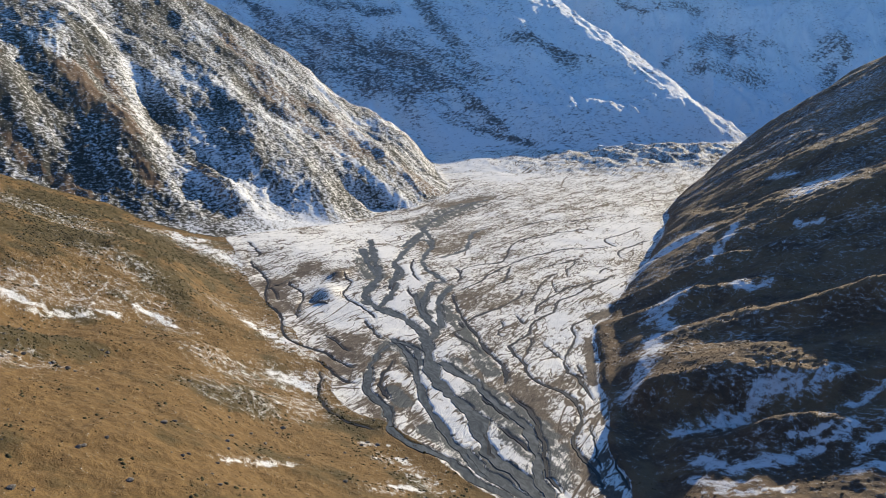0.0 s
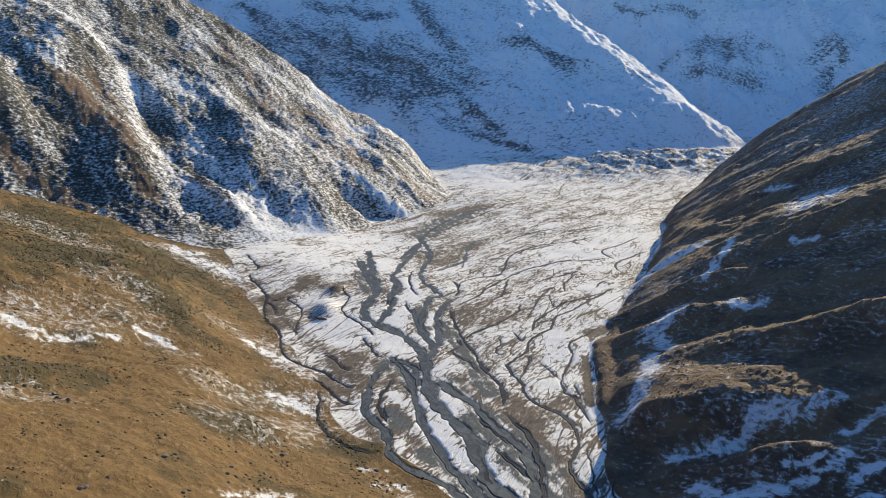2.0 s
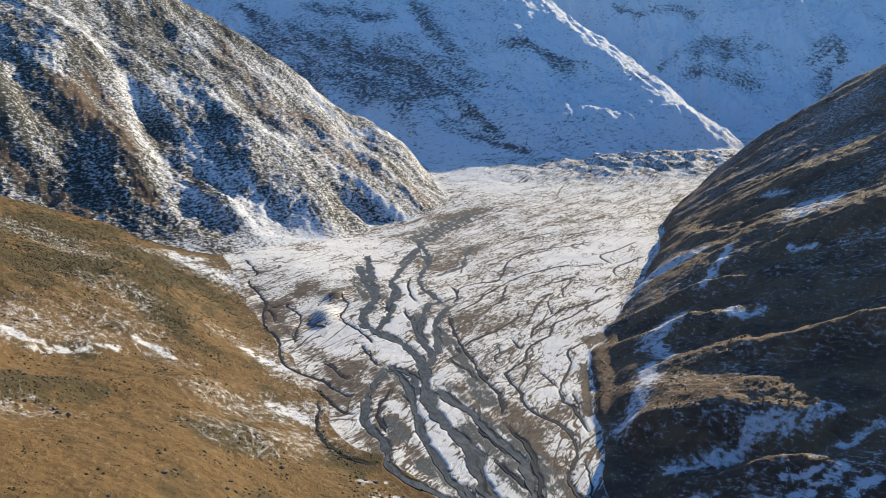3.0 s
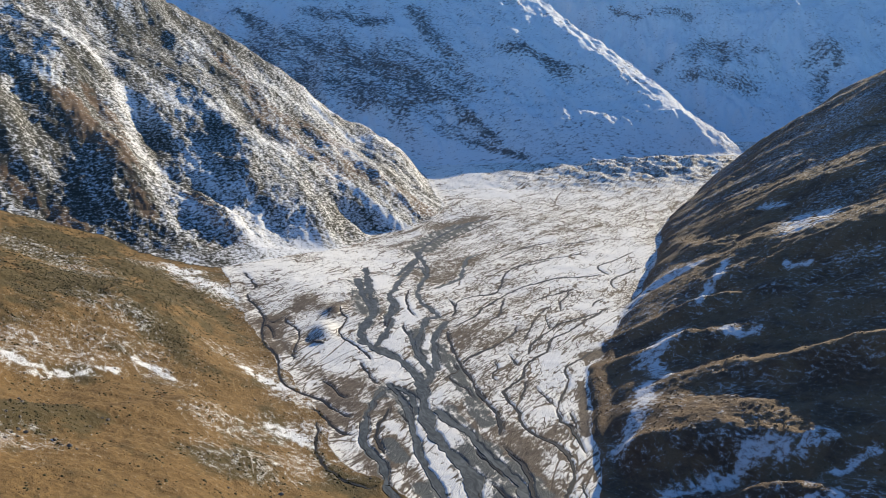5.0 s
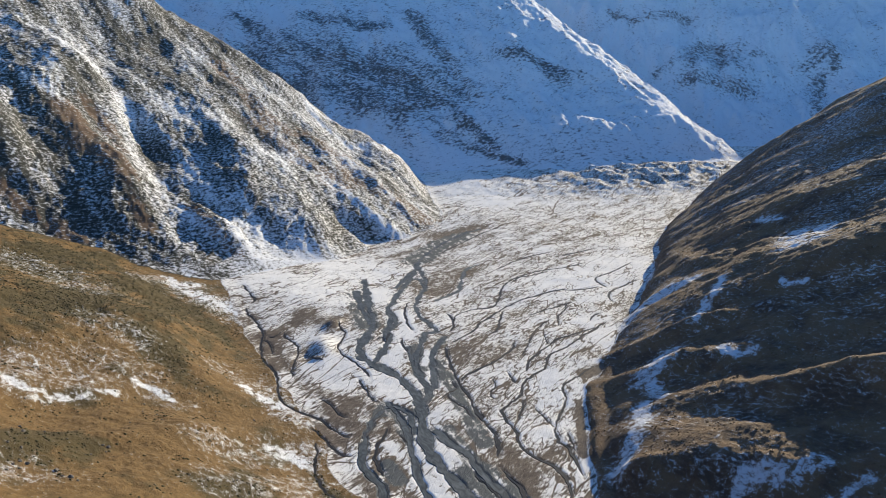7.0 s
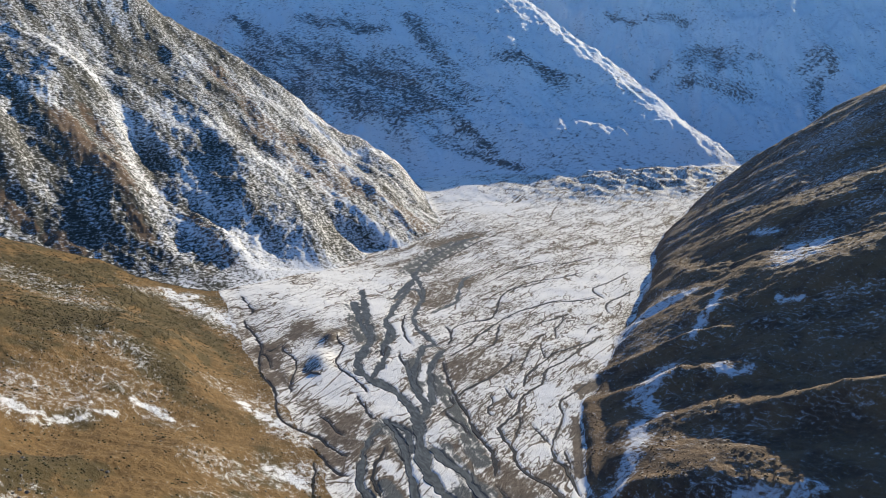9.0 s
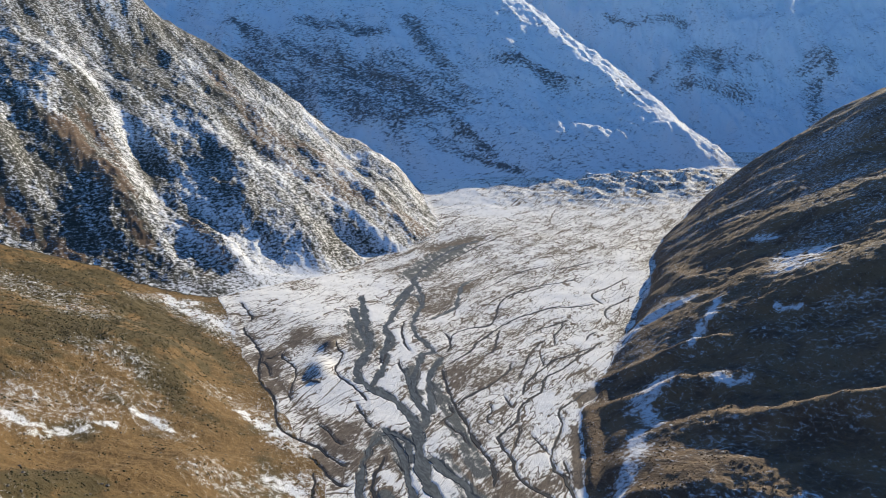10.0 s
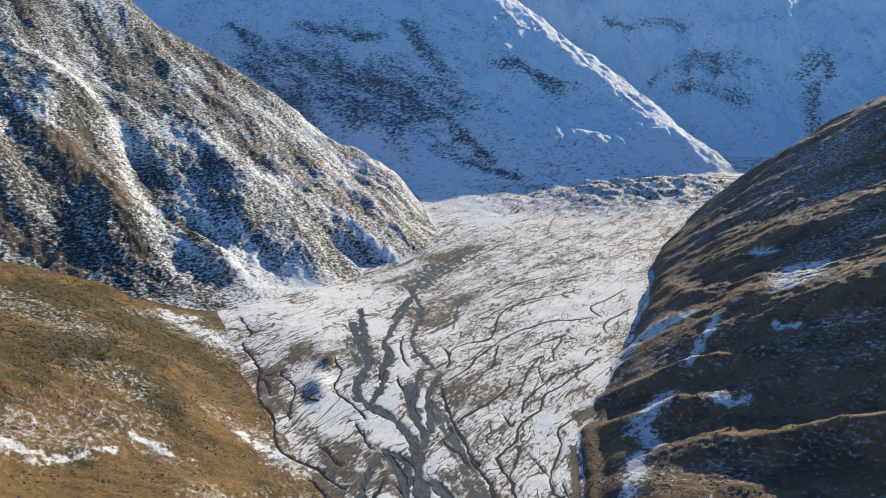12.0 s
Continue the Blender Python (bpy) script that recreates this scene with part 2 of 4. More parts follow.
stream("main_river", 6.4, [(-37.3, 402.8), (-29.7, 396), (-22.3, 386.7), (-14.6, 372), (-9.7, 356.6), (-7.5, 343), (-6.6, 325.4), (-4.5, 308.1), (-1.4, 294.1), (3, 285), (8.5, 273.3), (12.5, 261.7), (14.2, 249.5), (15.7, 239.7), (18.5, 230.9), (22.7, 224.8), (25.8, 218.8), (28.7, 211.9), (31.1, 204.2)])
stream("west_arm", 6.4, [(-59.3, 587.5), (-52.8, 542), (-47.6, 504.1), (-42, 474.6), (-44.1, 449.3), (-46.5, 431), (-44.2, 414.5), (-37.3, 402.8)])
stream("delta_arm", 5.5, [(-62.3, 551.5), (-55.1, 514.8), (-49.8, 493.4), (-43.8, 470)])
stream("upper_river", 4.8, [(47.6, 788.1), (27.3, 765.1), (7.4, 729.6), (-8.5, 685.6), (-16.3, 652.1), (-18.8, 616.3), (-23.2, 581.6), (-28.5, 551.1), (-32.3, 518.9), (-34.3, 499.6), (-29.7, 483), (-32.8, 460), (-29.8, 442.5), (-31.5, 425.8), (-34.7, 411.1), (-37.2, 401.8)])
stream("upper_braid", 3.5, [(-19.8, 652.3), (-13, 616.8), (-8.1, 577.2), (-11.2, 548.6), (-14.5, 525.4), (-12.4, 492.8), (-6, 475.7), (-0.7, 463.2), (0.4, 455.6)])
stream("middle_channel", 3.7, [(-0.7, 455.6), (-7.1, 450.9), (-10, 433.7), (-11.6, 416), (-11.5, 401), (-8.6, 385.1), (-5.1, 371.5), (-4.6, 359.6), (-6.7, 349.3)])
stream("bar_braid", 2.8, [(-17.4, 430.2), (-14.3, 409), (-10.6, 388.5), (-6.5, 370.5)])
stream("bank_channel", 3.9, [(5, 446.4), (0.7, 429.9), (-2.6, 416), (-1.9, 399.3), (-0.9, 382.2), (-2.4, 367), (-4.6, 354.6)])
stream("loop_braid", 3.0, [(-34.3, 499.6), (-29.9, 493.1), (-27.3, 474.1), (-30.5, 458.9)])
stream("snow_braid", 3.4, [(-27.5, 565.6), (-22.5, 586.5), (-14.9, 594.2), (-8.9, 568.9)])
stream("side_braid", 4.3, [(-31.9, 564.6), (-23.2, 604.4), (-17.6, 624.4)])
stream("long_bank", 2.5, [(5.5, 435.9), (6.6, 417), (9.2, 396), (12.6, 374.4), (17, 358.6), (20, 339.4), (23.3, 328.3), (27.1, 315.4), (27.7, 301.9), (25.1, 290)])
# the dark bank edge of the gravel plain, laid out as a rill
stream("plain_bank", 2.0, [(23.7, 291.1), (28.2, 282.5), (33, 272.2), (35.1, 261.9), (35.1, 249.9), (35.9, 241.9), (34.7, 231.7), (34.5, 219.6), (37.3, 210.3), (38.9, 204.3)])
stream("plain_channel", 4.0, [(-1.6, 322.2), (4, 311), (11.7, 300), (18.1, 283.5), (23.6, 272), (28.8, 260.9), (32, 248.3), (32.4, 234.5), (31.8, 221.4), (32.1, 211), (32.9, 204.3)])
stream("plain_braid", 1.7, [(14.4, 288.8), (17.7, 277.1), (22.3, 269), (25.9, 260.5), (31, 257.5)])
stream("plain_cross", 1.5, [(15.9, 261.7), (21.2, 254.6), (25.7, 247), (29.1, 240), (31.5, 230.7)])
stream("island_channel", 2.2, [(14.5, 258.9), (15.6, 247.6), (16.6, 237.7), (19.3, 229.7), (22.7, 224.8)])
stream("low_channel", 4.1, [(8.1, 239.5), (9.9, 233), (12.8, 225), (17.6, 218.5), (21.7, 214.1), (26.4, 207.5), (28.5, 204)])
stream("left_channel", 3.0, [(-26, 351.6), (-18.8, 337.7), (-14.6, 322.5), (-11.4, 303.7), (-8.4, 284.8), (-4.4, 267.9), (-0.4, 256), (3.2, 244.9), (7.1, 237.4), (10.2, 227.3), (13.6, 220.1)])
stream("east_wash", 3.3, [(-26.1, 345.2), (-20.1, 346.9), (-13.3, 336.2), (-10.1, 318.7)])
stream("hummock_channel", 2.5, [(-23.2, 330.4), (-24.1, 316.7), (-26.5, 307.7), (-26.5, 295.2), (-22.7, 283.4), (-19.6, 275.6)])
stream("brown_stream", 3.3, [(-26.5, 341.9), (-30.7, 333.5), (-32.9, 316.8), (-32.7, 302.6), (-31.8, 291.1), (-27.1, 280.8), (-21.8, 270.5), (-20.2, 260.4), (-18.5, 251.5), (-12.1, 242.5), (-4.3, 236.5), (2.3, 230.9), (8.1, 220.5), (15, 212.9), (21.1, 207.2)])
stream("toe_stream", 2.2, [(-135.7, 507.6), (-130.3, 490.7), (-122.1, 477.4), (-111.5, 454.3), (-107.8, 432.3), (-100.7, 407.9), (-93.1, 396.8), (-87.2, 382.4), (-82.5, 362.2), (-76.7, 349.1), (-65.6, 340.3), (-56.2, 333.2), (-48.1, 323.1), (-42.2, 317.5), (-34, 312.8)])
stream("west_rill", 1.3, [(-97, 468.7), (-97.2, 451.2), (-88.2, 437.8), (-83.4, 424.9), (-82.4, 403.4), (-80.7, 391.5), (-74.9, 383.8)])
stream("inner_rill", 1.7, [(-111.1, 454.3), (-104.3, 447.5), (-100.6, 455.3), (-97.2, 465.8)])
stream("mound_rill", 1.6, [(-69.8, 483.8), (-63.1, 464.2), (-58.5, 453.5), (-60.1, 430), (-55.9, 417.9), (-46.4, 404.5), (-38.7, 390.4), (-35.8, 379.3)])
stream("bend_rill", 1.6, [(-44.7, 388.3), (-38.3, 370.7), (-31.9, 354.3), (-26.2, 346.7)])
stream("apron_rill", 1.9, [(-152.1, 558.2), (-138.7, 532.5), (-131.9, 518.2), (-135.4, 507.6)])
stream("toe_rill", 1.7, [(-64.6, 327.8), (-55.3, 319.2), (-45.4, 303.8), (-39.4, 298.7), (-32.4, 296.9)])
stream("hill_rill", 1.5, [(-57.6, 314.3), (-53.3, 303.6), (-51.8, 288.4), (-48.8, 276), (-44.2, 266.6), (-39.1, 261.2), (-33.2, 256.6), (-27.7, 254.2), (-19.6, 253.2)])
stream("shore_rill", 2.0, [(-71.5, 493.2), (-66, 486.9), (-58.2, 485.3)])
stream("east_stream", 2.1, [(118, 476), (98.6, 451), (80.7, 427.1), (67, 412.5), (61.2, 393.4), (51.1, 380.6), (46.4, 371.3), (44, 358.3), (36.3, 347.3), (32.9, 340.5), (33.6, 329.9), (36.8, 320), (37.2, 310.1), (38.8, 301.7), (44.4, 293), (50.4, 285.9), (53.2, 275.1), (53.3, 264.8), (50.4, 253.4), (46.8, 245.8), (46.6, 237.7), (48.1, 230.4), (50.5, 222.5), (50.4, 213.9), (51.6, 205.5)])
stream("fan_stream", 2.3, [(108.6, 464), (87, 446.4), (75.8, 438.6), (68.4, 428.1), (57.7, 411.6), (52.7, 400.6), (50.2, 382.5)])
stream("loop_rill", 1.3, [(44, 358.3), (43.8, 346.6), (40.8, 335.2), (37.3, 322.1)])
stream("net_rill", 2.0, [(38.5, 395.4), (40.6, 384.7), (42.7, 375.8), (45.1, 367.8)])
stream("reed_rill", 2.2, [(50, 443.7), (46.3, 425.6), (38.8, 412.7), (31.4, 402.3), (23.9, 393.8), (16.6, 385.3), (10.7, 372)])
stream("edge_stream", 1.5, [(95.8, 395.1), (86.3, 391.5), (79.7, 383.3), (70.5, 373.2), (66.9, 366.2), (66.4, 353.2), (63.6, 343.2), (58.5, 330.9), (55.8, 319.3), (55.4, 310.2), (58.6, 302.7), (60, 291.8), (60.5, 280), (61.4, 271.2)])
stream("gate_rill", 1.1, [(60.7, 323.6), (61, 313.6), (61.4, 304.7), (61.8, 293.9)])
stream("low_rill", 1.3, [(59.5, 260), (61, 253.2), (61.8, 242.7)])
stream("toe_channel", 0.9, [(58.1, 238.5), (59.4, 232.2), (58, 227.5), (57.7, 223), (58.8, 216.7), (58, 209), (56.9, 203.4)])
stream("pale_rill", 0.7, [(52.9, 261.3), (54.5, 250.2), (53.6, 239.6), (52.5, 228.4), (52.1, 219.2)])
stream("mid_rill", 2.5, [(99.9, 614.8), (79.8, 596.6), (63.3, 586.3), (51.7, 558.2), (47.7, 532.7), (40.3, 511.9), (27.1, 505.9), (14.8, 492.8), (10.8, 471.7)])
stream("long_rill", 2.4, [(134.4, 560.2), (111.3, 550), (92.9, 548.3), (75, 536), (60, 522.6), (47.1, 506.2), (37.7, 487.4), (30.1, 475.6), (23.9, 457), (6.2, 432.2)])
stream("short_rill", 1.6, [(96.1, 522.3), (91.1, 500.4), (83.9, 485.3), (80.6, 458.8)])
stream("hook_rill", 2.1, [(118.7, 495.2), (108.7, 485.1), (100.6, 467.8)])
stream("knot_rill", 1.3, [(68.9, 455.6), (68.7, 439.6), (68.3, 425.6)])
stream("grey_rill", 1.9, [(79, 440.8), (94.1, 446.7), (109.8, 461.3)])
stream("high_rill", 2.3, [(165.8, 578.9), (150.8, 562.7), (136.7, 547.8), (129.3, 530.9), (129.5, 510.9)])
stream("brown_rill", 2.7, [(36.9, 639.6), (26.3, 623), (21.3, 592.2), (18, 558.5), (10.3, 545.2), (0.4, 529.6)])
stream("bar_rill", 2.0, [(6.3, 501.1), (10.7, 484.9), (11.4, 465.6), (6.5, 452.9)])
stream("north_rill", 2.2, [(138.2, 642.3), (114.7, 622.5), (91.5, 613.1), (72.8, 596.4), (57.1, 569.5)])
stream("cross_rill", 1.7, [(48.3, 506.1), (43.1, 478.6), (39.1, 457), (27.1, 450.8)])
stream("fine_rill", 1.4, [(82.2, 481.9), (73.3, 473.3), (63.1, 453), (55.9, 429), (49, 407)])
stream("outer_rill", 2.1, [(135.4, 549.5), (129.5, 578.5), (148.7, 601.9), (177, 637.8)])
stream("braid_rill", 2.1, [(-38.6, 434.1), (-35.4, 447.2), (-31.3, 438.6), (-30.2, 454.6), (-25.5, 447.5)])
stream("cross_braid", 1.8, [(-20.3, 528), (-22.1, 499.6), (-18.1, 468.4), (-13, 454.8)])
stream("islet_rill", 2.0, [(-22.7, 447.6), (-19.8, 429.9), (-14.7, 421.4), (-11.5, 425.7)])
stream("loop_net", 1.5, [(6.8, 385.5), (10.1, 369.3), (4.6, 360.3), (1.1, 351)])
stream("bank_net", 1.5, [(4.7, 368.9), (8.8, 351.1), (14.9, 343.5), (17.5, 328.4)])
stream("toe_net", 1.4, [(-21.9, 322.1), (-15.9, 315.5), (-10.9, 303.7)])
stream("west_net", 1.3, [(-65, 361.4), (-55.1, 353.1), (-47, 338.4), (-38.7, 332.6)])
stream("hollow_net", 1.3, [(-115.7, 451), (-103.6, 436.7), (-96.1, 413.5)])
stream("snow_net", 1.0, [(29.7, 387), (31.6, 372.4), (28.3, 359.4), (32.5, 348.1)])
stream("fan_net", 1.2, [(48.2, 350.4), (50.3, 339.1), (53.5, 329.5), (55.8, 319.3)])
stream("mid_net", 1.3, [(21, 343.3), (26.4, 341.4), (33.2, 340.5)])
stream("far_net", 2.3, [(115.2, 685.5), (91.9, 670.4), (71.6, 651.3), (51.3, 619.9)])
stream("high_net", 2.4, [(160.6, 697.8), (132.3, 677.4), (110.9, 659.1)])
stream("outer_net", 1.8, [(105.1, 522), (91, 511.2), (75.2, 499.2), (59.6, 484.3)])
stream("upper_rill", 2.6, [(71.6, 797.3), (44.9, 761.3), (20, 716.3), (0.5, 679)])

# strips on the plan: half breadth, line
HILL_SNOW = [
    (1.8, [(-162, 266.9), (-156, 269.9), (-150.7, 279.9), (-138.2, 298.9)]),
    (5.3, [(-202.6, 536.1), (-190, 523.5), (-181.3, 536.3)]),
    (7.5, [(-173.8, 513.3), (-158.9, 507.1), (-136.2, 495.7)]),
    (1.2, [(-51.7, 185.7), (-46.9, 191.3), (-42.9, 196.4)]),
    (0.6, [(-56.9, 175.8), (-54.1, 181.1)]),
    (2.2, [(-167.7, 274.6), (-160.9, 273.6), (-157, 275.9)]),
    (2.9, [(-98.7, 358.1), (-88.3, 350.2), (-77.3, 344.3)]),
    (3.4, [(-70.2, 293.8), (-62.9, 292.5), (-56.8, 289)]),
]
HILL_SNOW += [
    (1.6, [(-28.3, 237.3), (-19.7, 239.9)]),
    (1.1, [(-15.1, 229.6), (-11.7, 225.9)]),
    (0.8, [(-8.4, 217.1), (-7, 215.9)]),
    (1.8, [(-135.7, 315.8), (-127, 315.3), (-119.5, 311.3)]),
    (1.5, [(-14.3, 202.3), (-8.4, 204.4)]),
]
HILL_DUST = [
    (19.8, [(-175.5, 282.7), (-166.7, 290.3), (-158, 304.1), (-145.4, 321.6)]),
    (23.1, [(-262.2, 440.2), (-238.1, 435.3), (-211.1, 426.7)]),
    (14.0, [(-86.1, 276.5), (-76.6, 282.2), (-63.3, 294.8)]),
    (12.4, [(-76.1, 242.8), (-63.6, 247.5), (-52.8, 263.8)]),
    (7.7, [(-141.3, 320.7), (-129.3, 314.7), (-115.2, 309.3)]),
    (15.3, [(-183.2, 515.3), (-149.2, 493.5), (-125.7, 476.7)]),
    (8.6, [(-92.7, 356.9), (-78.5, 343.6), (-63.7, 330.3)]),
    (2.0, [(-58.5, 173.9), (-50.8, 188.3), (-42.9, 198.6)]),
]
HILL_DUST += [
    (10.3, [(-125.1, 199.8), (-122, 202.6)]),
    (6.1, [(-17.7, 226.5), (-8, 218.3)]),
    (5.7, [(-17.2, 196.8), (-4.2, 208.4)]),
    (10.2, [(-114.6, 374.2), (-101.6, 369.4), (-86.1, 352.6)]),
    (11.8, [(-212.9, 511), (-198, 523.5), (-181.3, 533.6)]),
    (12.6, [(-171.1, 354.9), (-159.2, 358.7), (-151.6, 353)]),
]
GULLY_SNOW = [
    (6.1, [(121.9, 367.3), (111.1, 350.5), (104.1, 346.6)]),
    (3.9, [(104.8, 342.9), (104.7, 321.6)]),
    (3.7, [(95.4, 317.3), (88.1, 298.1), (82.5, 286), (77.9, 278.2), (72.3, 269.7)]),
    (8.1, [(166.4, 471.4), (157.3, 477), (143.5, 473), (127.4, 466.6), (116.5, 454.3)]),
    (2.7, [(173.3, 431.7), (163.2, 414.2), (156.1, 407.8), (142.5, 384.6)]),
    (3.7, [(82, 235.8), (92.4, 235.4), (100.3, 234), (105.7, 236.2), (109.7, 237.5), (115.3, 233.5), (122.8, 230.2), (129.7, 228)]),
    (2.9, [(80.6, 212.4), (86.2, 200.3), (93.2, 197.7), (97.8, 195.6)]),
    (1.9, [(74.4, 203.9), (80.2, 192.9), (86.8, 189.9)]),
]
GULLY_SNOW += [
    (1.9, [(104, 196.8), (108.6, 195.3), (114.4, 196), (117.9, 198.6)]),
    (2.5, [(127.5, 214.5), (133.2, 214.4), (137.9, 214.9)]),
    (1.7, [(114.6, 187.5), (119.9, 190.3), (123.6, 190.3)]),
    (1.6, [(75.3, 192.5), (83.1, 184.6), (92.5, 180.3)]),
    (1.0, [(104, 204.4), (109.3, 201.8)]),
    (9.5, [(232.8, 467.2), (218.5, 428.1), (241.5, 450.4)]),
    (4.0, [(241.1, 534.7), (244.1, 515.4)]),
    (0.8, [(109.3, 201.8), (113.6, 201)]),
]
GULLY_SNOW += [
    (2.5, [(109.3, 180.3), (115.4, 178.3)]),
    (1.9, [(189.5, 388.5), (196.1, 378.2)]),
    (2.6, [(247.8, 808.8), (220.9, 725.7), (195, 648.3), (167.8, 558.3)]),
    (2.7, [(140.4, 343.6), (143.6, 331.7), (150, 329)]),
]
SHADE_DUST = [
    (38.6, [(275.5, 683), (299.7, 669.3), (344.5, 703.2), (384.3, 732)]),
    (14.7, [(148.2, 423.2), (159.5, 419.3), (166.1, 411.8)]),
    (17.2, [(116.4, 437.3), (135.4, 434.2), (156.3, 437.6)]),
    (14.3, [(256.5, 473.1), (271.7, 475.6), (286.8, 479.1)]),
    (8.7, [(165, 328.7), (186.2, 331), (202.5, 330)]),
    (4.3, [(205.6, 369.1), (219.4, 360.5)]),
    (3.8, [(118, 296.5), (122.1, 278.1), (125, 251.5)]),
    (7.2, [(143.5, 338.1), (165.2, 340.2), (180.2, 339.3)]),
]
SHADE_DUST += [
    (22.3, [(330.3, 607.8), (342.9, 599)]),
    (4.1, [(139.4, 379.3), (151.5, 372.8)]),
    (20.2, [(351.5, 1003.7), (320.2, 811.1)]),
    (6.3, [(129.2, 296.1), (132.8, 282.9)]),
]
FLOOR_SNOW = [
    (6.9, [(61.9, 385.1), (60.6, 366.9), (60.9, 350.5)]),
    (17.6, [(-74.3, 389.1), (-63.4, 389), (-49.4, 402.6)]),
    (10.4, [(-81.6, 460.3), (-70.1, 444.8), (-63.6, 435.6)]),
    (25.5, [(-127.3, 573.1), (-77.4, 535.5), (-60, 530.3)]),
    (20.5, [(-92.6, 645.4), (-62.7, 598.7), (-40.9, 623.1)]),
    (30.4, [(109.9, 570.5), (131.9, 589.8), (159, 625)]),
    (6.8, [(101.1, 481.3), (105.3, 457.2), (105, 424.9)]),
    (42.3, [(5.2, 1141.6), (36.9, 1045.7), (63.9, 966.3)]),
]
FLOOR_SNOW += [
    (6.7, [(-35.4, 388.7), (-25.2, 374.8), (-19.9, 359.7)]),
    (8.6, [(196, 729.9), (167.2, 638.3)]),
]
FLOOR_BROWN = [
    (4.1, [(31.4, 301.9), (34.7, 280.9), (38.8, 260.5), (41.4, 249.5)]),
    (2.5, [(44, 240.2), (46.5, 226.9), (48.4, 217.3)]),
    (3.3, [(-29.5, 279.6), (-24.9, 265.6), (-21, 258.1)]),
    (2.8, [(-18.9, 273.9), (-11.8, 266.6), (-5, 252.3)]),
    (4.7, [(-55.1, 353.1), (-43.7, 329.4), (-35, 322.5)]),
    (13.6, [(-6.2, 560.1), (7.4, 592.5), (22.2, 616.3)]),
    (5.5, [(-108.8, 452), (-98.1, 419.6), (-90.2, 398)]),
    (8.2, [(-92.5, 491), (-83.5, 472.1), (-69.8, 480.4)]),
]
FLOOR_BROWN += [
    (11.8, [(18.9, 424.1), (25, 413.3), (32, 418.4)]),
    (4.7, [(-55.7, 321.8), (-46.7, 312.5)]),
    (3.6, [(-19.9, 290.6), (-14.6, 279.5)]),
    (1.4, [(60.7, 239.5), (61.4, 226.2), (62, 214.1)]),
    (10.9, [(3.5, 759.9), (27.7, 778.3), (46.8, 795)]),
    (4.8, [(-75, 477.5), (-67, 460.1)]),
    (4.8, [(-84.9, 403.5), (-66.6, 370.8), (-46.6, 353.1)]),
]
GRAVEL = [
    (7.7, [(-61.1, 540.2), (-52.3, 503.2), (-45.3, 469.8)]),
    (5.0, [(-26, 343.6), (-17.4, 336.2), (-11.3, 315.5)]),
    (8.9, [(11.8, 283.6), (21.3, 270.5), (27.9, 258.3), (32.1, 240.6), (32.6, 221.3)]),
    (3.8, [(4.2, 321.8), (11.3, 301.4), (15.5, 288.7)]),
    (3.3, [(-6.1, 254.7), (1.2, 243.6), (6.1, 235.4)]),
    (4.2, [(12.3, 223.8), (19.3, 217.7), (25.7, 209.4)]),
    (12.6, [(-17.4, 657.8), (3.4, 719.2), (27.1, 758.8)]),
    (3.1, [(-13.3, 430.6), (-7.5, 388.8)]),
]
GRAVEL += [
    (4.4, [(0.3, 403.9), (-1.2, 373.2)]),
    (3.3, [(-21.1, 290.5), (-15.6, 276.7)]),
    (3.9, [(5, 387.8), (15.2, 336), (21.5, 307.4)]),
]
BARS = [
    (2.9, [(-5, 278), (1.3, 264.4), (6.4, 252), (11.2, 240.8)]),
    (2.0, [(-9.5, 300.9), (-2.1, 288.9), (4.7, 276.1)]),
    (2.0, [(16.3, 252.9), (18.4, 241.6), (20.5, 232.6)]),
    (1.9, [(22.6, 239.1), (25.3, 232.2), (28.2, 223.4)]),
    (4.2, [(-25.2, 499.4), (-18.4, 475.3), (-19.9, 447.9)]),
    (3.9, [(-21.8, 429.8), (-25.4, 403.7), (-28, 418.5)]),
    (3.6, [(-28.2, 374.8), (-20.8, 359.8)]),
    (2.5, [(-4.4, 388.8), (-2.7, 373.3)]),
]
BARS += [
    (3.3, [(-4.7, 419), (-7.1, 403.9)]),
    (2.7, [(3.9, 301.2), (8.5, 288.1)]),
    (2.5, [(-21.1, 308.8), (-16.8, 299.6)]),
    (1.5, [(34.9, 217.9), (37.7, 207.6)]),
    (5.2, [(-41, 556.5), (-46.9, 523.1)]),
    (2.1, [(1.5, 307.6), (4.5, 289.2)]),
]
TOE_BARE = [
    (1.6, [(72, 349.6), (67.6, 321), (63.9, 294.9)]),
    (4.2, [(81.9, 385.1), (99.2, 394), (112.1, 385.4)]),
]
SCREE_SNOW = [
    (6.3, [(-310.1, 746.3), (-297, 721.7), (-274.5, 671.9), (-255.3, 650.8), (-242.2, 655.9)]),
    (17.9, [(-386.8, 803.7), (-356.3, 778.8), (-342.1, 783.3)]),
    (3.2, [(-217.6, 624.1), (-198.1, 613.3), (-180.5, 607)]),
    (21.2, [(-158.1, 619.8), (-138.9, 628.5), (-119.6, 628.7)]),
    (6.5, [(-110.3, 783.6), (-84.7, 765.7), (-60.7, 756.7)]),
    (4.0, [(-167.8, 641.6), (-155.1, 637.7), (-134.5, 630.8)]),
    (5.2, [(-169.1, 1004.3), (-138.3, 994.7), (-102.8, 1010.9), (-20.6, 1120.2)]),
    (7.3, [(-166.1, 1033.3), (-116.2, 1068), (-67.3, 1055.3)]),
]
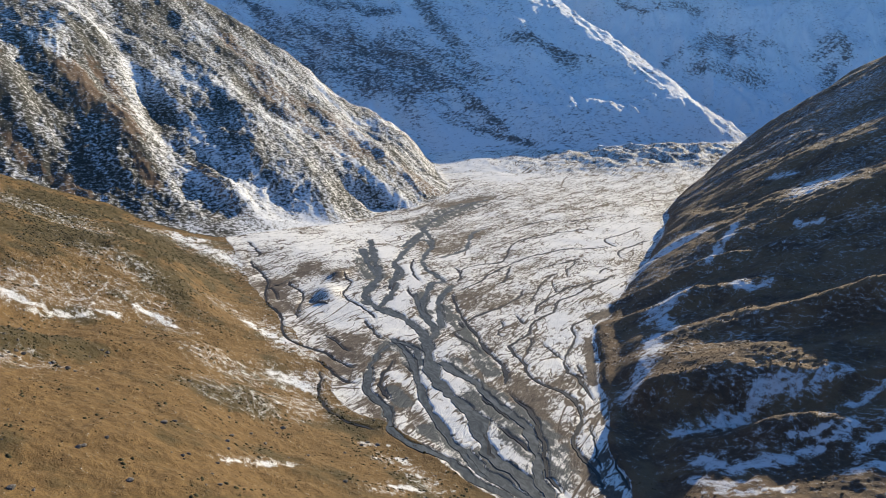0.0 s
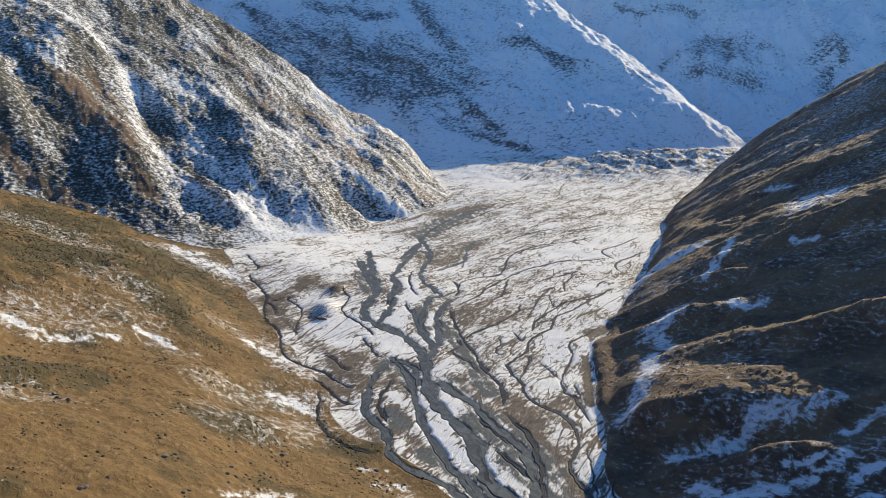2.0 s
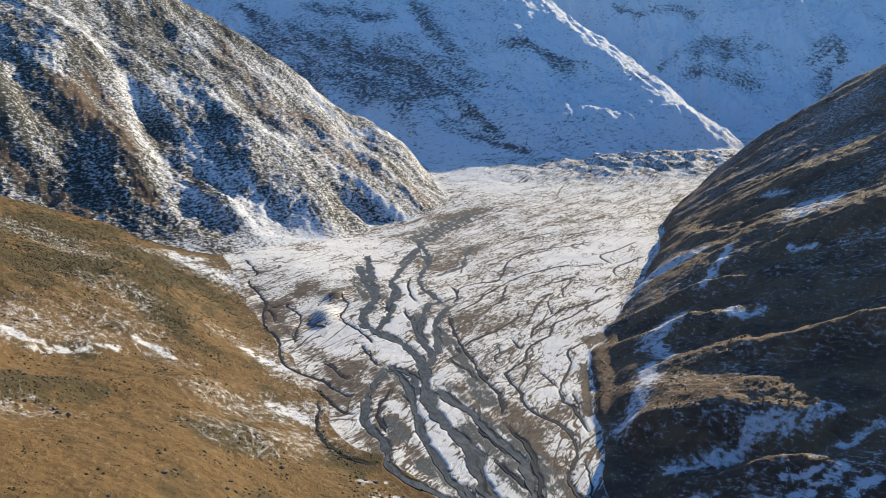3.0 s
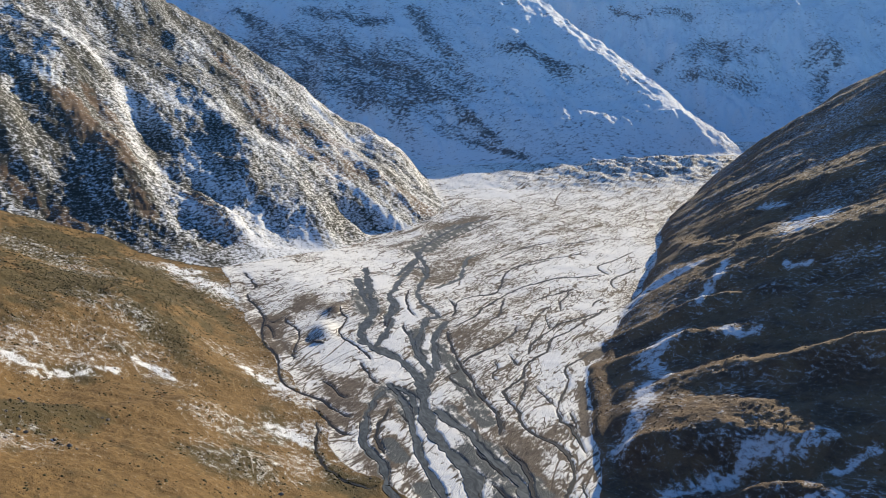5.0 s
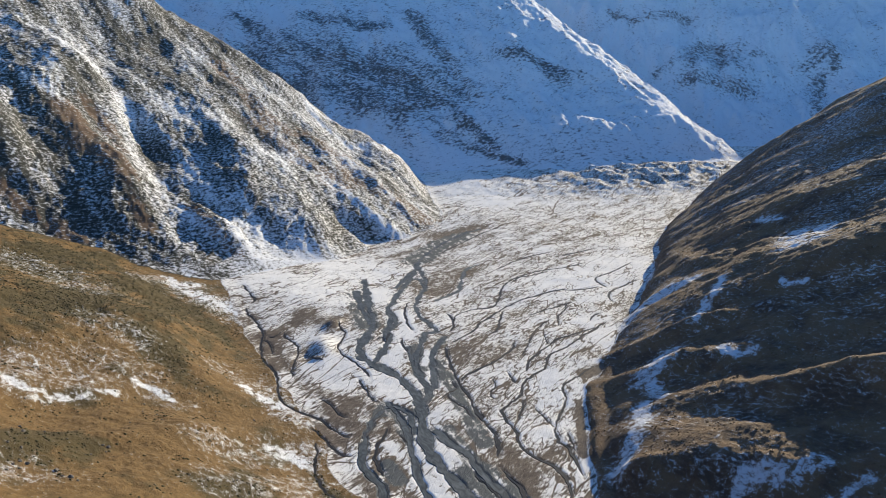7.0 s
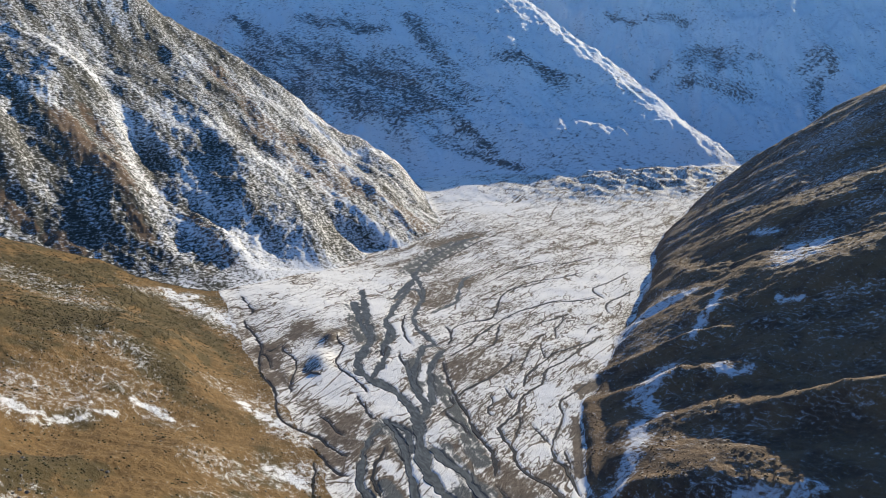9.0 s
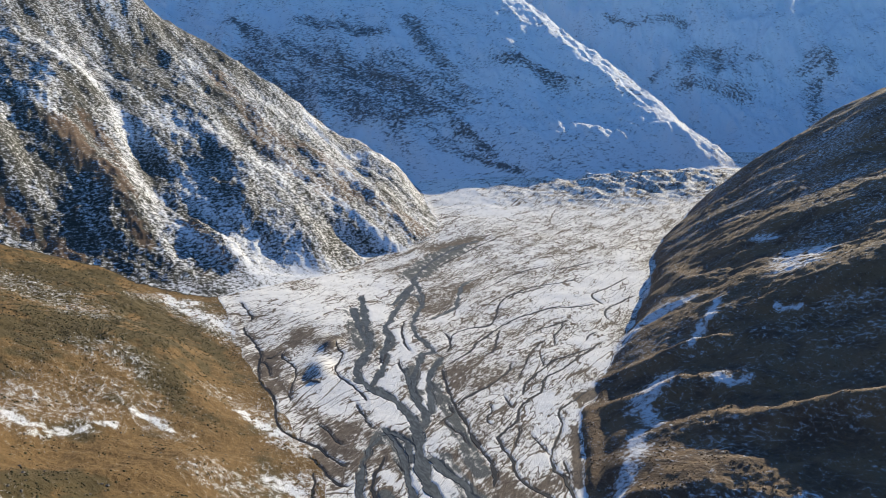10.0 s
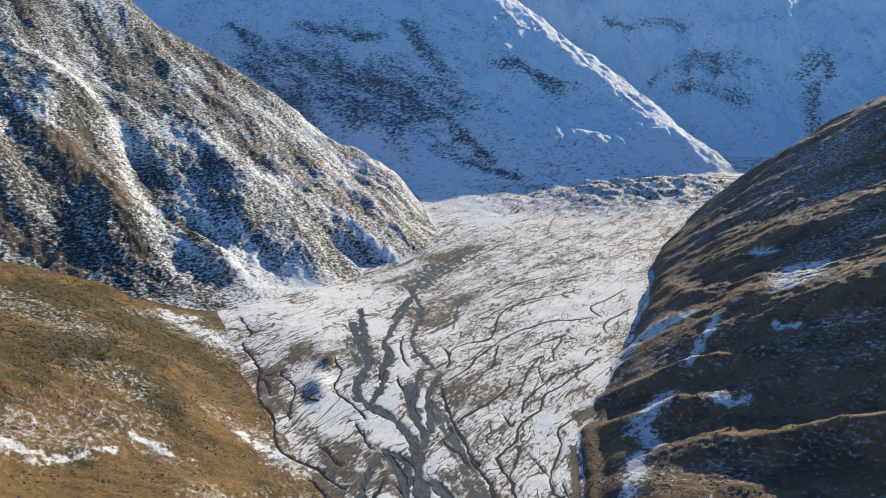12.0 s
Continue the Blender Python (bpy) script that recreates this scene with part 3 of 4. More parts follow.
SCREE_SNOW += [
    (5.8, [(-358.1, 666.8), (-342.4, 668), (-328.7, 663.5)]),
    (6.6, [(-54.6, 750.7), (-34.5, 753.1), (-22.3, 737.7)]),
    (14.6, [(-73.3, 653), (-88.5, 615.6), (-112.5, 590.1)]),
    (3.2, [(-180.4, 665.5), (-158.1, 652.6), (-132.1, 644.9)]),
]
ROCKY = [
    (81.6, [(-266.2, 1016.1), (-299.7, 1528.1), (-182.9, 1498.9), (-70, 1465), (-9.7, 1439.9)]),
    (23.1, [(-46.8, 1768.6), (-16.8, 1627), (9.1, 1532.4)]),
    (19.3, [(-330.2, 1570.8), (-402.2, 1684.3), (-444.9, 1710.2)]),
    (47.6, [(-172.9, 1408.3), (-85.4, 1354.4), (-4.1, 1370)]),
    (9.1, [(-13.9, 1316.6), (30.8, 1317.9), (44.8, 1289.4)]),
    (10.5, [(36.7, 1354.7), (63.7, 1276.7), (98.3, 1220.7)]),
    (18.5, [(15.3, 1258.4), (52.5, 1233.2)]),
    (19.7, [(132.1, 1534), (199.5, 1524.6), (247.1, 1464.6)]),
]
ROCKY += [
    (6.1, [(-3.9, 1307.9), (43.6, 1251.3), (88.1, 1205.5), (139.1, 1168.7)]),
    (8.4, [(-200.7, 1462.7), (-166.1, 1393), (-132.8, 1315.7)]),
    (27.6, [(-285.5, 1733.2), (-206.2, 1708.9), (-129.7, 1692.1)]),
]
OUTCROP = [
    (41.5, [(667.9, 1967.5), (760.9, 2065), (767.7, 1960.4)]),
    (34.0, [(657.4, 1888), (720, 1863.2), (766.5, 1837)]),
    (16.5, [(572.7, 1937), (632.5, 1972.7)]),
    (16.9, [(944.3, 1930.8), (962.3, 1876.1), (455.2, 837.4)]),
    (12.1, [(1023.1, 1955.1), (1002.1, 1877.2)]),
    (17.0, [(521, 2240.5), (578.1, 2203.5)]),
    (16.0, [(627.1, 2207.7), (730.5, 2222.6)]),
    (10.2, [(840.8, 1999.8), (888.3, 1969)]),
]
RIB_BROWN = [
    (14.1, [(-328.2, 657.1), (-304.8, 640.1), (-282.7, 629.9), (-264.5, 623.9)]),
    (8.6, [(-320.6, 693.6), (-295.8, 679.3), (-277.8, 657.9)]),
    (5.1, [(-257.7, 611.6), (-242.5, 592.3), (-232.2, 586.6)]),
    (5.5, [(-320.4, 549.7), (-306.9, 545.3), (-299.3, 545.8)]),
    (6.4, [(-288.3, 547.3), (-267.6, 545.9)]),
    (25.4, [(-147.5, 871.3), (-106.6, 854.3), (-65.4, 821.2), (-27.7, 817.4)]),
    (19.9, [(-193.4, 844.4), (-150.9, 814.7), (-110.5, 785.4)]),
    (15.0, [(-273.9, 962.3), (-214.6, 884.5), (-171.4, 860.7)]),
]
RIB_BROWN += [
    (5.1, [(-211.6, 627.6), (-181, 609.7), (-163.3, 601.8)]),
]

# patches on the plan: middle, half length, half breadth, bearing of the length
OLIVE = [(-189, 380, 40, 36.9, 50), (-250, 473, 34, 55, 6), (-188, 468, 39, 43.4, 34), (-130, 226, 15, 10, 78), (-149, 457, 42, 7.9, -52), (-143, 355, 27, 11.9, -40), (-66, 241, 13, 8.9, 26), (-15, 218, 16, 6.1, -48), (-40, 262, 24, 3, -61)]
BOULDERS = [(-126.8, 204.2), (-126.2, 207.2), (-124.5, 207.4), (-124.5, 203.4), (-126.6, 200.6), (-117.2, 209.8), (-113.9, 206.7), (-108.8, 206), (-111.6, 207.1), (-80.3, 150.1), (-79.8, 151.6), (-54.4, 208.8), (-74.9, 191.9), (-77.9, 158.4), (-57.1, 171.6), (-66.1, 142.3), (-26.5, 239.2), (-28.1, 235.2), (-22.9, 238.5), (-28.3, 195.9), (-54, 230.3), (-59.5, 212.3), (-62.4, 201.9), (-60.5, 191.3), (-144.2, 238.7), (-136.1, 227), (-116.9, 240.1), (-115.4, 240.9), (-75.6, 185.8), (-41.7, 209.9), (-12.3, 230.7), (-51.7, 156.4), (-76.9, 126.4), (-79.7, 124.1)]


def patches(x, y, rows, seed, ragged=0.5):
    """How far a place lies in any of the patches, 0 to 1, with ragged edges."""
    out = np.zeros_like(x)
    for px, py, rx, ry, turn in rows:
        near = (np.abs(x - px) < 3 * max(rx, ry)) & (np.abs(y - py) < 3 * max(rx, ry))
        if near.any():
            out[near] = np.maximum(out[near], bump(x[near], y[near], px, py, rx * 1.15, ry * 1.15, turn))
    out = out + ragged * out * fbm(x, y, 7, 4, seed, 0.6)
    return np.clip(out * 1.35, 0, 1.05)


def strips(x, y, rows, seed, ragged=0.5):
    """How far a place lies in any of the strips, 0 to 1, with ragged edges."""
    out = np.zeros_like(x)
    for half, pts in rows:
        line = glide(pts, max(1.0, 0.35 * half))
        m = 2.4 * half
        near = np.flatnonzero((x > line[:, 0].min() - m) & (x < line[:, 0].max() + m) & (y > line[:, 1].min() - m) & (y < line[:, 1].max() + m))
        if len(near):
            d = nearest(x[near], y[near], line)[1]
            out[near] = np.maximum(out[near], np.exp(-(d / (1.12 * half)) ** 2))
    out = out + ragged * out * fbm(x, y, 6, 5, seed, 0.62)
    return np.clip(out * 1.35, 0, 1.05)


def channels(x, y):
    """Depth, wetness and gravel that the streams give each place."""
    cut, wet, gravel = np.zeros_like(x), np.zeros_like(x), np.zeros_like(x)
    for name, width, line, wide, rill in STREAMS:
        m = 3 * width + 8
        near = np.flatnonzero((x > line[:, 0].min() - m) & (x < line[:, 0].max() + m) & (y > line[:, 1].min() - m) & (y < line[:, 1].max() + m))
        if not len(near):
            continue
        best, d = nearest(x[near], y[near], line)
        w = wide[best]
        ends = np.minimum(best, len(line) - 1 - best)
        fade = step(0, 12, ends) if rill else step(-3, 2, ends)
        deep = (0.36 if rill else 0.34) * fade
        cut[near] = np.maximum(cut[near], deep * step(0.5 * w + 1.1, 0.5 * w + 0.2, d))
        wet[near] = np.maximum(wet[near], (0.5 if rill else 0.9) * fade * step(0.5 * w + 0.6, 0.5 * w - 0.2, d))
        if not rill:
            gravel[near] = np.maximum(gravel[near], 0.8 * step(0.75 * w + 1.6, 0.5 * w, d))
    return cut, wet, gravel


def cover(x, y, z, kind, wet, gravel):
    """Snow, wetness and second-soil share of each place."""
    snow, tint = np.zeros_like(x), np.zeros_like(x)
    f = kind == 0
    fx, fy = x[f], y[f]
    u, v = fx * 0.8 - fy * 0.6, fx * 0.6 + fy * 0.8
    g = np.clip(gravel[f] + strips(fx, fy, GRAVEL, 311), 0, 1)
    s = 0.74 + 0.30 * fbm(u, v * 0.35, 16, 5, 301, 0.6) + 0.45 * strips(fx, fy, FLOOR_SNOW, 303) - 0.44 * strips(fx, fy, FLOOR_BROWN, 305) - 0.9 * strips(fx, fy, TOE_BARE, 313) - 0.12 * bump(fx, fy, -60, 330, 45, 80) - 0.16 * bump(fx, fy, -105, 430, 45, 90)
    s = s - 0.24 * g - 0.42 * strips(fx, fy, GRAVEL, 311) + 0.80 * strips(fx, fy, BARS, 309) + 0.95 * g * fbm(0.95 * fx + 0.31 * fy, (0.95 * fy - 0.31 * fx) * 0.22, 4, 4, 307, 0.6) + 0.12 * step(800, 950, fy) - 0.20 * bump(fx, fy, 325, 1110, 180, 95, 15)
    snow[f], tint[f] = s, g
    gravel[f] = g
    f = kind == 1
    fx, fy = x[f], y[f]
    snow[f] = -0.40 + 0.76 * strips(fx, fy, HILL_SNOW, 321, 1.4) + 0.56 * strips(fx, fy, HILL_DUST, 325, 0.9) + 0.12 * fbm(fx, fy, 18, 4, 322)
    toe = np.maximum(side(fx, fy, -22, 261, -0.814, -0.581) - 20 * bump(fx, fy, -44, 278, 24, 28), side(fx, fy, -78, 351, -0.923, -0.386))
    snow[f] = snow[f] + 0.26 * step(16, 0, toe) * step(230, 300, fy)
    tint[f] = np.clip(0.20 + 0.45 * fbm(fx, fy, 30, 5, 323, 0.6) + 0.65 * patches(fx, fy, OLIVE, 324), 0, 1)
    f = kind == 2
    fx, fy = x[f], y[f]
    along, up = fx * 0.681 + fy * 0.733, side(fx, fy, -198, 556, -0.733, 0.681)
    rib = ridged(along + 12 * fbm(fx, fy, 60, 2, 43), up * 0.22, 78, 2, 41, 0.42, 0.10)
    brown = strips(fx, fy, RIB_BROWN, 331)
    # snow thins to the west, standing for dark scrub and for shade there
    snow[f] = 0.44 - 0.05 * (rib - 0.3) + 0.24 * fbm(along, up * 0.3, 24, 5, 333, 0.6) + 0.12 * fbm(fx, fy, 90, 2, 334) - 0.09 * brown + 0.27 * strips(fx, fy, SCREE_SNOW, 335) - 0.18 * step(-180, -330, fx) + 0.03 * step(120, 200, z[f]) - 0.12 * bump(fx, fy, -235, 600, 60, 40) + 0.14 * step(14, -4, up)
    tint[f] = np.clip(0.7 * brown + 0.30 * fbm(fx, fy, 40, 4, 336), 0, 1)
    f = kind == 3
    fx, fy = x[f], y[f]
    along, up = fx * 0.385 + fy * 0.923, side(fx, fy, 78, 377, 0.923, -0.385)
    rib = ridged(along + 0.25 * up, up * 0.30, 60, 2, 55, 0.36, 0.16)
    snow[f] = 0.02 + 0.74 * strips(fx, fy, GULLY_SNOW, 341, 0.9) + 0.17 * strips(fx, fy, SHADE_DUST, 347) - 0.10 * rib + 0.20 * fbm(along, up * 0.3, 20, 4, 343) + 0.12 * step(55, 130, z[f])
    # rib crests lean to the golden soil: low sun on them, put into colour
    tint[f] = np.clip(0.35 + 0.4 * rib + 0.3 * fbm(fx, fy, 16, 3, 345), 0, 1)
    f = kind == 4
    fx, fy = x[f], y[f]
    rough = ridged(fx * 0.8 + 0.6 * fy, fy * 0.45 - 0.2 * fx, 52, 5, 351, 0.62)
    snow[f] = 1.0 + 0.16 * fbm(fx + 0.4 * fy, fy * 0.5, 70, 4, 352) - 0.44 * strips(fx, fy, ROCKY, 353) - 0.16 * (rough - 0.3)
    tint[f] = np.clip(0.4 + 0.4 * fbm(fx, fy, 80, 3, 354), 0, 1)
    f = kind == 5
    fx, fy = x[f], y[f]
    rough = ridged(fx - 0.3 * fy, fy * 0.4, 80, 5, 361, 0.62)
    # rock held back here so that extra snow stands in for bright haze
    snow[f] = 1.04 + 0.12 * fbm(fx, fy, 120, 3, 362) - 0.40 * strips(fx, fy, OUTCROP, 363) - 0.15 * (rough - 0.3)
    tint[f] = np.clip(0.5 + 0.4 * fbm(fx, fy, 100, 3, 364), 0, 1)
    return snow, tint


# ---------------------------------------------------------------- materials
class Graph:
    """A node material, put together by short calls."""

    def __init__(self, name):
        self.mat = bpy.data.materials.new(name)
        self.mat.use_nodes = True
        self.nodes, self.links = self.mat.node_tree.nodes, self.mat.node_tree.links
        self.bsdf = self.nodes["Principled BSDF"]
        self.place = self.nodes.new("ShaderNodeNewGeometry").outputs["Position"]

    def feed(self, socket, value):
        if isinstance(value, bpy.types.NodeSocket):
            self.links.new(value, socket)
        else:
            socket.default_value = value

    def attr(self, name):
        n = self.nodes.new("ShaderNodeAttribute")
        n.attribute_name = name
        return n.outputs["Fac"]

    def math(self, op, a, b=0.0, c=0.0):
        n = self.nodes.new("ShaderNodeMath")
        n.operation = op
        for k, v in enumerate((a, b, c)):
            self.feed(n.inputs[k], v)
        return n.outputs[0]

    def turned(self, degrees, scale):
        n = self.nodes.new("ShaderNodeMapping")
        n.vector_type = "TEXTURE"
        n.inputs["Rotation"].default_value = (0, 0, radians(degrees))
        n.inputs["Scale"].default_value = [1 / s for s in scale]
        self.links.new(self.place, n.inputs["Vector"])
        return n.outputs[0]

    def noise(self, cell, detail=4.0, rough=0.55, warp=0.0, at=None):
        n = self.nodes.new("ShaderNodeTexNoise")
        n.inputs["Scale"].default_value = 1.0 / cell
        n.inputs["Detail"].default_value = detail
        n.inputs["Roughness"].default_value = rough
        n.inputs["Distortion"].default_value = warp
        self.links.new(at or self.place, n.inputs["Vector"])
        return n.outputs["Fac"]

    def ramp(self, v, lo, hi, a=0.0, b=1.0):
        n = self.nodes.new("ShaderNodeMapRange")
        n.interpolation_type = "SMOOTHSTEP"
        for k, value in enumerate((v, lo, hi, a, b)):
            self.feed(n.inputs[k], value)
        return n.outputs[0]

    def mix(self, f, a, b):
        n = self.nodes.new("ShaderNodeMix")
        n.data_type = "RGBA"
        self.feed(n.inputs[0], f)
        for k, v in ((6, a), (7, b)):
            self.feed(n.inputs[k], v if isinstance(v, bpy.types.NodeSocket) else (*v, 1))
        return n.outputs[2]

    def bump(self, height, strength, distance, below=None):
        n = self.nodes.new("ShaderNodeBump")
        n.inputs["Strength"].default_value = strength
        n.inputs["Distance"].default_value = distance
        self.links.new(height, n.inputs["Height"])
        if below:
            self.links.new(below, n.inputs["Normal"])
        return n.outputs[0]

    def done(self, colour, rough, normal=None):
        self.feed(self.bsdf.inputs["Base Color"], colour if isinstance(colour, bpy.types.NodeSocket) else (*colour, 1))
        self.feed(self.bsdf.inputs["Roughness"], rough)
        self.bsdf.inputs["Specular IOR Level"].default_value = 0.25
        if normal:
            self.links.new(normal, self.bsdf.inputs["Normal"])
        return self.mat


SNOW_A, SNOW_B = (0.83, 0.835, 0.845), (0.72, 0.72, 0.72)


def land_material(name, soils, cell, turn=0.0, stretch=1.0, patchy=2.2, fine=1.4, edge=0.12, relief=0.5, rills=0.0, coarse=0.0, second_snow=SNOW_B):
    """Soil in three colours under snow that lies where 'snow' and the grain let it."""
    g = Graph(name)
    at = g.turned(turn, (1.0, 1.0 / stretch, 1.0))
    big = g.noise(cell * 7, 4, 0.6, at=at)
    mid = g.noise(cell, 6, 0.68, 0.25, at=at)
    small = g.noise(cell / 6, 3, 0.6)
    soil = g.mix(g.ramp(mid, 0.35, 0.65), soils[0], soils[1])
    soil = g.mix(g.ramp(g.math("ADD", g.attr("tint"), g.math("MULTIPLY_ADD", big, 1.6, -0.8)), 0.25, 0.75), soil, soils[2])
    soil = g.mix(g.ramp(small, 0.42, 0.70, 0.0, 0.55), soil, soils[3])
    if rills:
        grey = g.mix(g.ramp(small, 0.35, 0.65), (0.070, 0.076, 0.075), (0.135, 0.142, 0.138))
        soil = g.mix(g.ramp(g.attr("tint"), 0.25, 0.7), soil, grey)
    v = g.math("MULTIPLY_ADD", g.math("SUBTRACT", mid, 0.5), patchy, g.attr("snow"))
    v = g.math("MULTIPLY_ADD", g.math("SUBTRACT", small, 0.5), g.math("MULTIPLY_ADD", g.attr("tint"), coarse, fine), v)
    if rills:
        lines = g.turned(turn, (1.0, 0.26, 1.0))
        rill = 0.0
        for size, half, depth in ((2.3, 0.040, 0.30), (5.0, 0.026, 0.60), (11.0, 0.018, 0.85), (24.0, 0.012, 1.0)):
            line = g.math("ABSOLUTE", g.math("SUBTRACT", g.noise(size, 3.0, 0.5, 0.5, at=lines), 0.5))
            rill = g.math("MAXIMUM", rill, g.ramp(line, half, half * 0.25, 0.0, depth))
        v = g.math("MULTIPLY_ADD", rill, -rills, v)
    snow = g.ramp(v, 0.5 - edge, 0.5 + edge)
    wet = g.attr("wet")
    soil = g.mix(g.math("MULTIPLY", wet, 0.92), soil, (0.034, 0.031, 0.028))
    snow = g.math("MULTIPLY", snow, g.math("SUBTRACT", 1.0, wet))
    white = g.mix(g.ramp(small, 0.22, 0.58), SNOW_A, second_snow)
    colour = g.mix(snow, soil, white)
    n = g.bump(mid, relief, cell * 0.5)
    n = g.bump(small, relief, cell * 0.12, n)
    if rills:
        n = g.bump(rill, 0.4, -0.35, n)
    n = g.bump(snow, 0.35, 0.15, n)
    return g.done(colour, g.math("MULTIPLY_ADD", wet, -0.5, 0.92), n)


MATS = [
    # cream second snow colour: straw showing through, plus the warmth of the sun
    land_material("snowy_gravel", ((0.115, 0.088, 0.064), (0.190, 0.152, 0.112), (0.100, 0.100, 0.094), (0.055, 0.043, 0.034)), 1.3, -30, 3.0, 2.0, 1.6, 0.09, 0.5, 0.85, 1.6, (0.83, 0.795, 0.72)),
    land_material("dry_grass", ((0.145, 0.088, 0.030), (0.205, 0.129, 0.047), (0.080, 0.060, 0.022), (0.050, 0.036, 0.016)), 2.0, 20, 1.3, 2.8, 3.4, 0.07, 0.9),
    land_material("snowy_scrub", ((0.040, 0.040, 0.030), (0.092, 0.084, 0.066), (0.150, 0.098, 0.060), (0.022, 0.025, 0.020)), 2.0, -50, 1.8, 3.2, 2.1, 0.08, 0.45),
    land_material("brown_grass", ((0.092, 0.062, 0.040), (0.150, 0.098, 0.056), (0.215, 0.138, 0.070), (0.052, 0.038, 0.028)), 2.0, 37, 1.6, 3.0, 2.6, 0.07, 0.9),
    # rock greys of the far slopes are lightened to imitate haze
    land_material("mountain_snow", ((0.15, 0.15, 0.15), (0.22, 0.21, 0.20), (0.20, 0.165, 0.145), (0.11, 0.11, 0.11)), 5.0, -58, 2.0, 3.0, 1.7, 0.12, 1.4, second_snow=(0.87, 0.875, 0.88)),
    land_material("range_snow", ((0.19, 0.18, 0.17), (0.26, 0.24, 0.22), (0.24, 0.20, 0.175), (0.14, 0.13, 0.125)), 6.5, 25, 2.0, 2.8, 1.6, 0.14, 1.4, second_snow=(0.87, 0.875, 0.88)),
]


def speckled(name, a, b, c, cell, rough=0.9, relief=0.5):
    g = Graph(name)
    n1, n2 = g.noise(cell, 4, 0.6), g.noise(cell / 5, 3, 0.6)
    colour = g.mix(g.ramp(n1, 0.36, 0.62), a, b)
    colour = g.mix(g.ramp(n2, 0.5, 0.68), colour, c)
    return g.done(colour, rough, g.bump(n2, relief, cell * 0.2))


ROCK = speckled("lichened_rock", (0.085, 0.078, 0.068), (0.15, 0.135, 0.118), (0.25, 0.23, 0.20), 0.9)
SCRUB = speckled("dark_scrub", (0.045, 0.044, 0.030), (0.065, 0.060, 0.042), (0.10, 0.09, 0.06), 2.5)
JUNIPER = speckled("olive_juniper", (0.030, 0.032, 0.014), (0.055, 0.050, 0.020), (0.10, 0.075, 0.032), 1.5)
TUSSOCK = speckled("dry_tussock", (0.095, 0.064, 0.032), (0.155, 0.102, 0.048), (0.21, 0.145, 0.070), 1.8)


TUFT = speckled("brown_tuft", (0.060, 0.038, 0.016), (0.095, 0.060, 0.024), (0.13, 0.090, 0.042), 1.2)


def water_material(name, deep, light):
    g = Graph(name)
    at = g.turned(18, (1.0, 0.35, 1.0))
    n1, n2 = g.noise(2.4, 6, 0.70, 1.4, at=at), g.noise(0.9, 3, 0.6, at=at)
    colour = g.mix(g.ramp(n1, 0.38, 0.64), deep, light)
    m = g.done(colour, 0.55, g.bump(n2, 0.25, 0.10))
    g.bsdf.inputs["Specular IOR Level"].default_value = 0.22
    return m


WATER = water_material("silty_water", (0.050, 0.056, 0.054), (0.130, 0.138, 0.133))
# dark damp soil that also carries the shadow along a cut bank
BANK = speckled("wet_shaded_bank", (0.050, 0.043, 0.036), (0.10, 0.085, 0.068), (0.17, 0.15, 0.12), 0.8)
SHINGLE = speckled("grey_shingle", (0.075, 0.078, 0.075), (0.12, 0.122, 0.116), (0.21, 0.20, 0.185), 0.7)
# streams whose shaded bank edge is put into the bank colour
DARK_BANKS = ("long_bank", "plain_bank", "brown_stream", "hummock_channel")
RILL = water_material("dark_rill", (0.014, 0.013, 0.011), (0.040, 0.036, 0.031))


# ---------------------------------------------------------------- the ground sheet
def mesh_from(name, co, faces, material, smooth=True):
    """A mesh from arrays of places and of faces with equally many corners."""
    me = bpy.data.meshes.new(name)
    n, k = faces.shape
    me.vertices.add(len(co))
    me.vertices.foreach_set("co", co.astype(np.float32).ravel())
    me.loops.add(n * k)
    me.loops.foreach_set("vertex_index", faces.astype(np.int32).ravel())
    me.polygons.add(n)
    me.polygons.foreach_set("loop_start", np.arange(0, n * k, k, dtype=np.int32))
    me.update(calc_edges=True)
    if smooth:
        me.shade_smooth()
    me.materials.append(material)
    return me


def spread():
    """Bearings and distances of the sheet's grid, finer over the valley."""
    inner = np.linspace(-34.5, 34.5, 850)
    outer = np.linspace(35, 325, 72)[1:-1]
    r, rings = 0.3, []
    while r < 4300:
        rings.append(r)
        r += 6.0 if r < 150 else max(0.0023 * r, 0.5) if r < 720 else 0.0034 * r
    return np.radians(np.concatenate([inner, outer])), np.array(rings)


LAND = (
    ("ground", "snow-dusted gravel valley floor cut by dark winding rills", "ground"),
    ("hillside_near", "golden dry-grass hillside with boulders and thin snow patches", "hillside"),
    ("mountain_left", "snow-dusted scrub mountainside with ribs and gullies", "mountain"),
    ("hillside_right", "shaded brown grass hillside with snow lying in gullies", "hillside"),
    ("mountain_far", "shaded snow mountain with dark rock streaks and sunlit crest", "mountain"),
    ("mountain_range", "distant snow-covered mountain range with dark rock outcrops", "mountain range"),
)


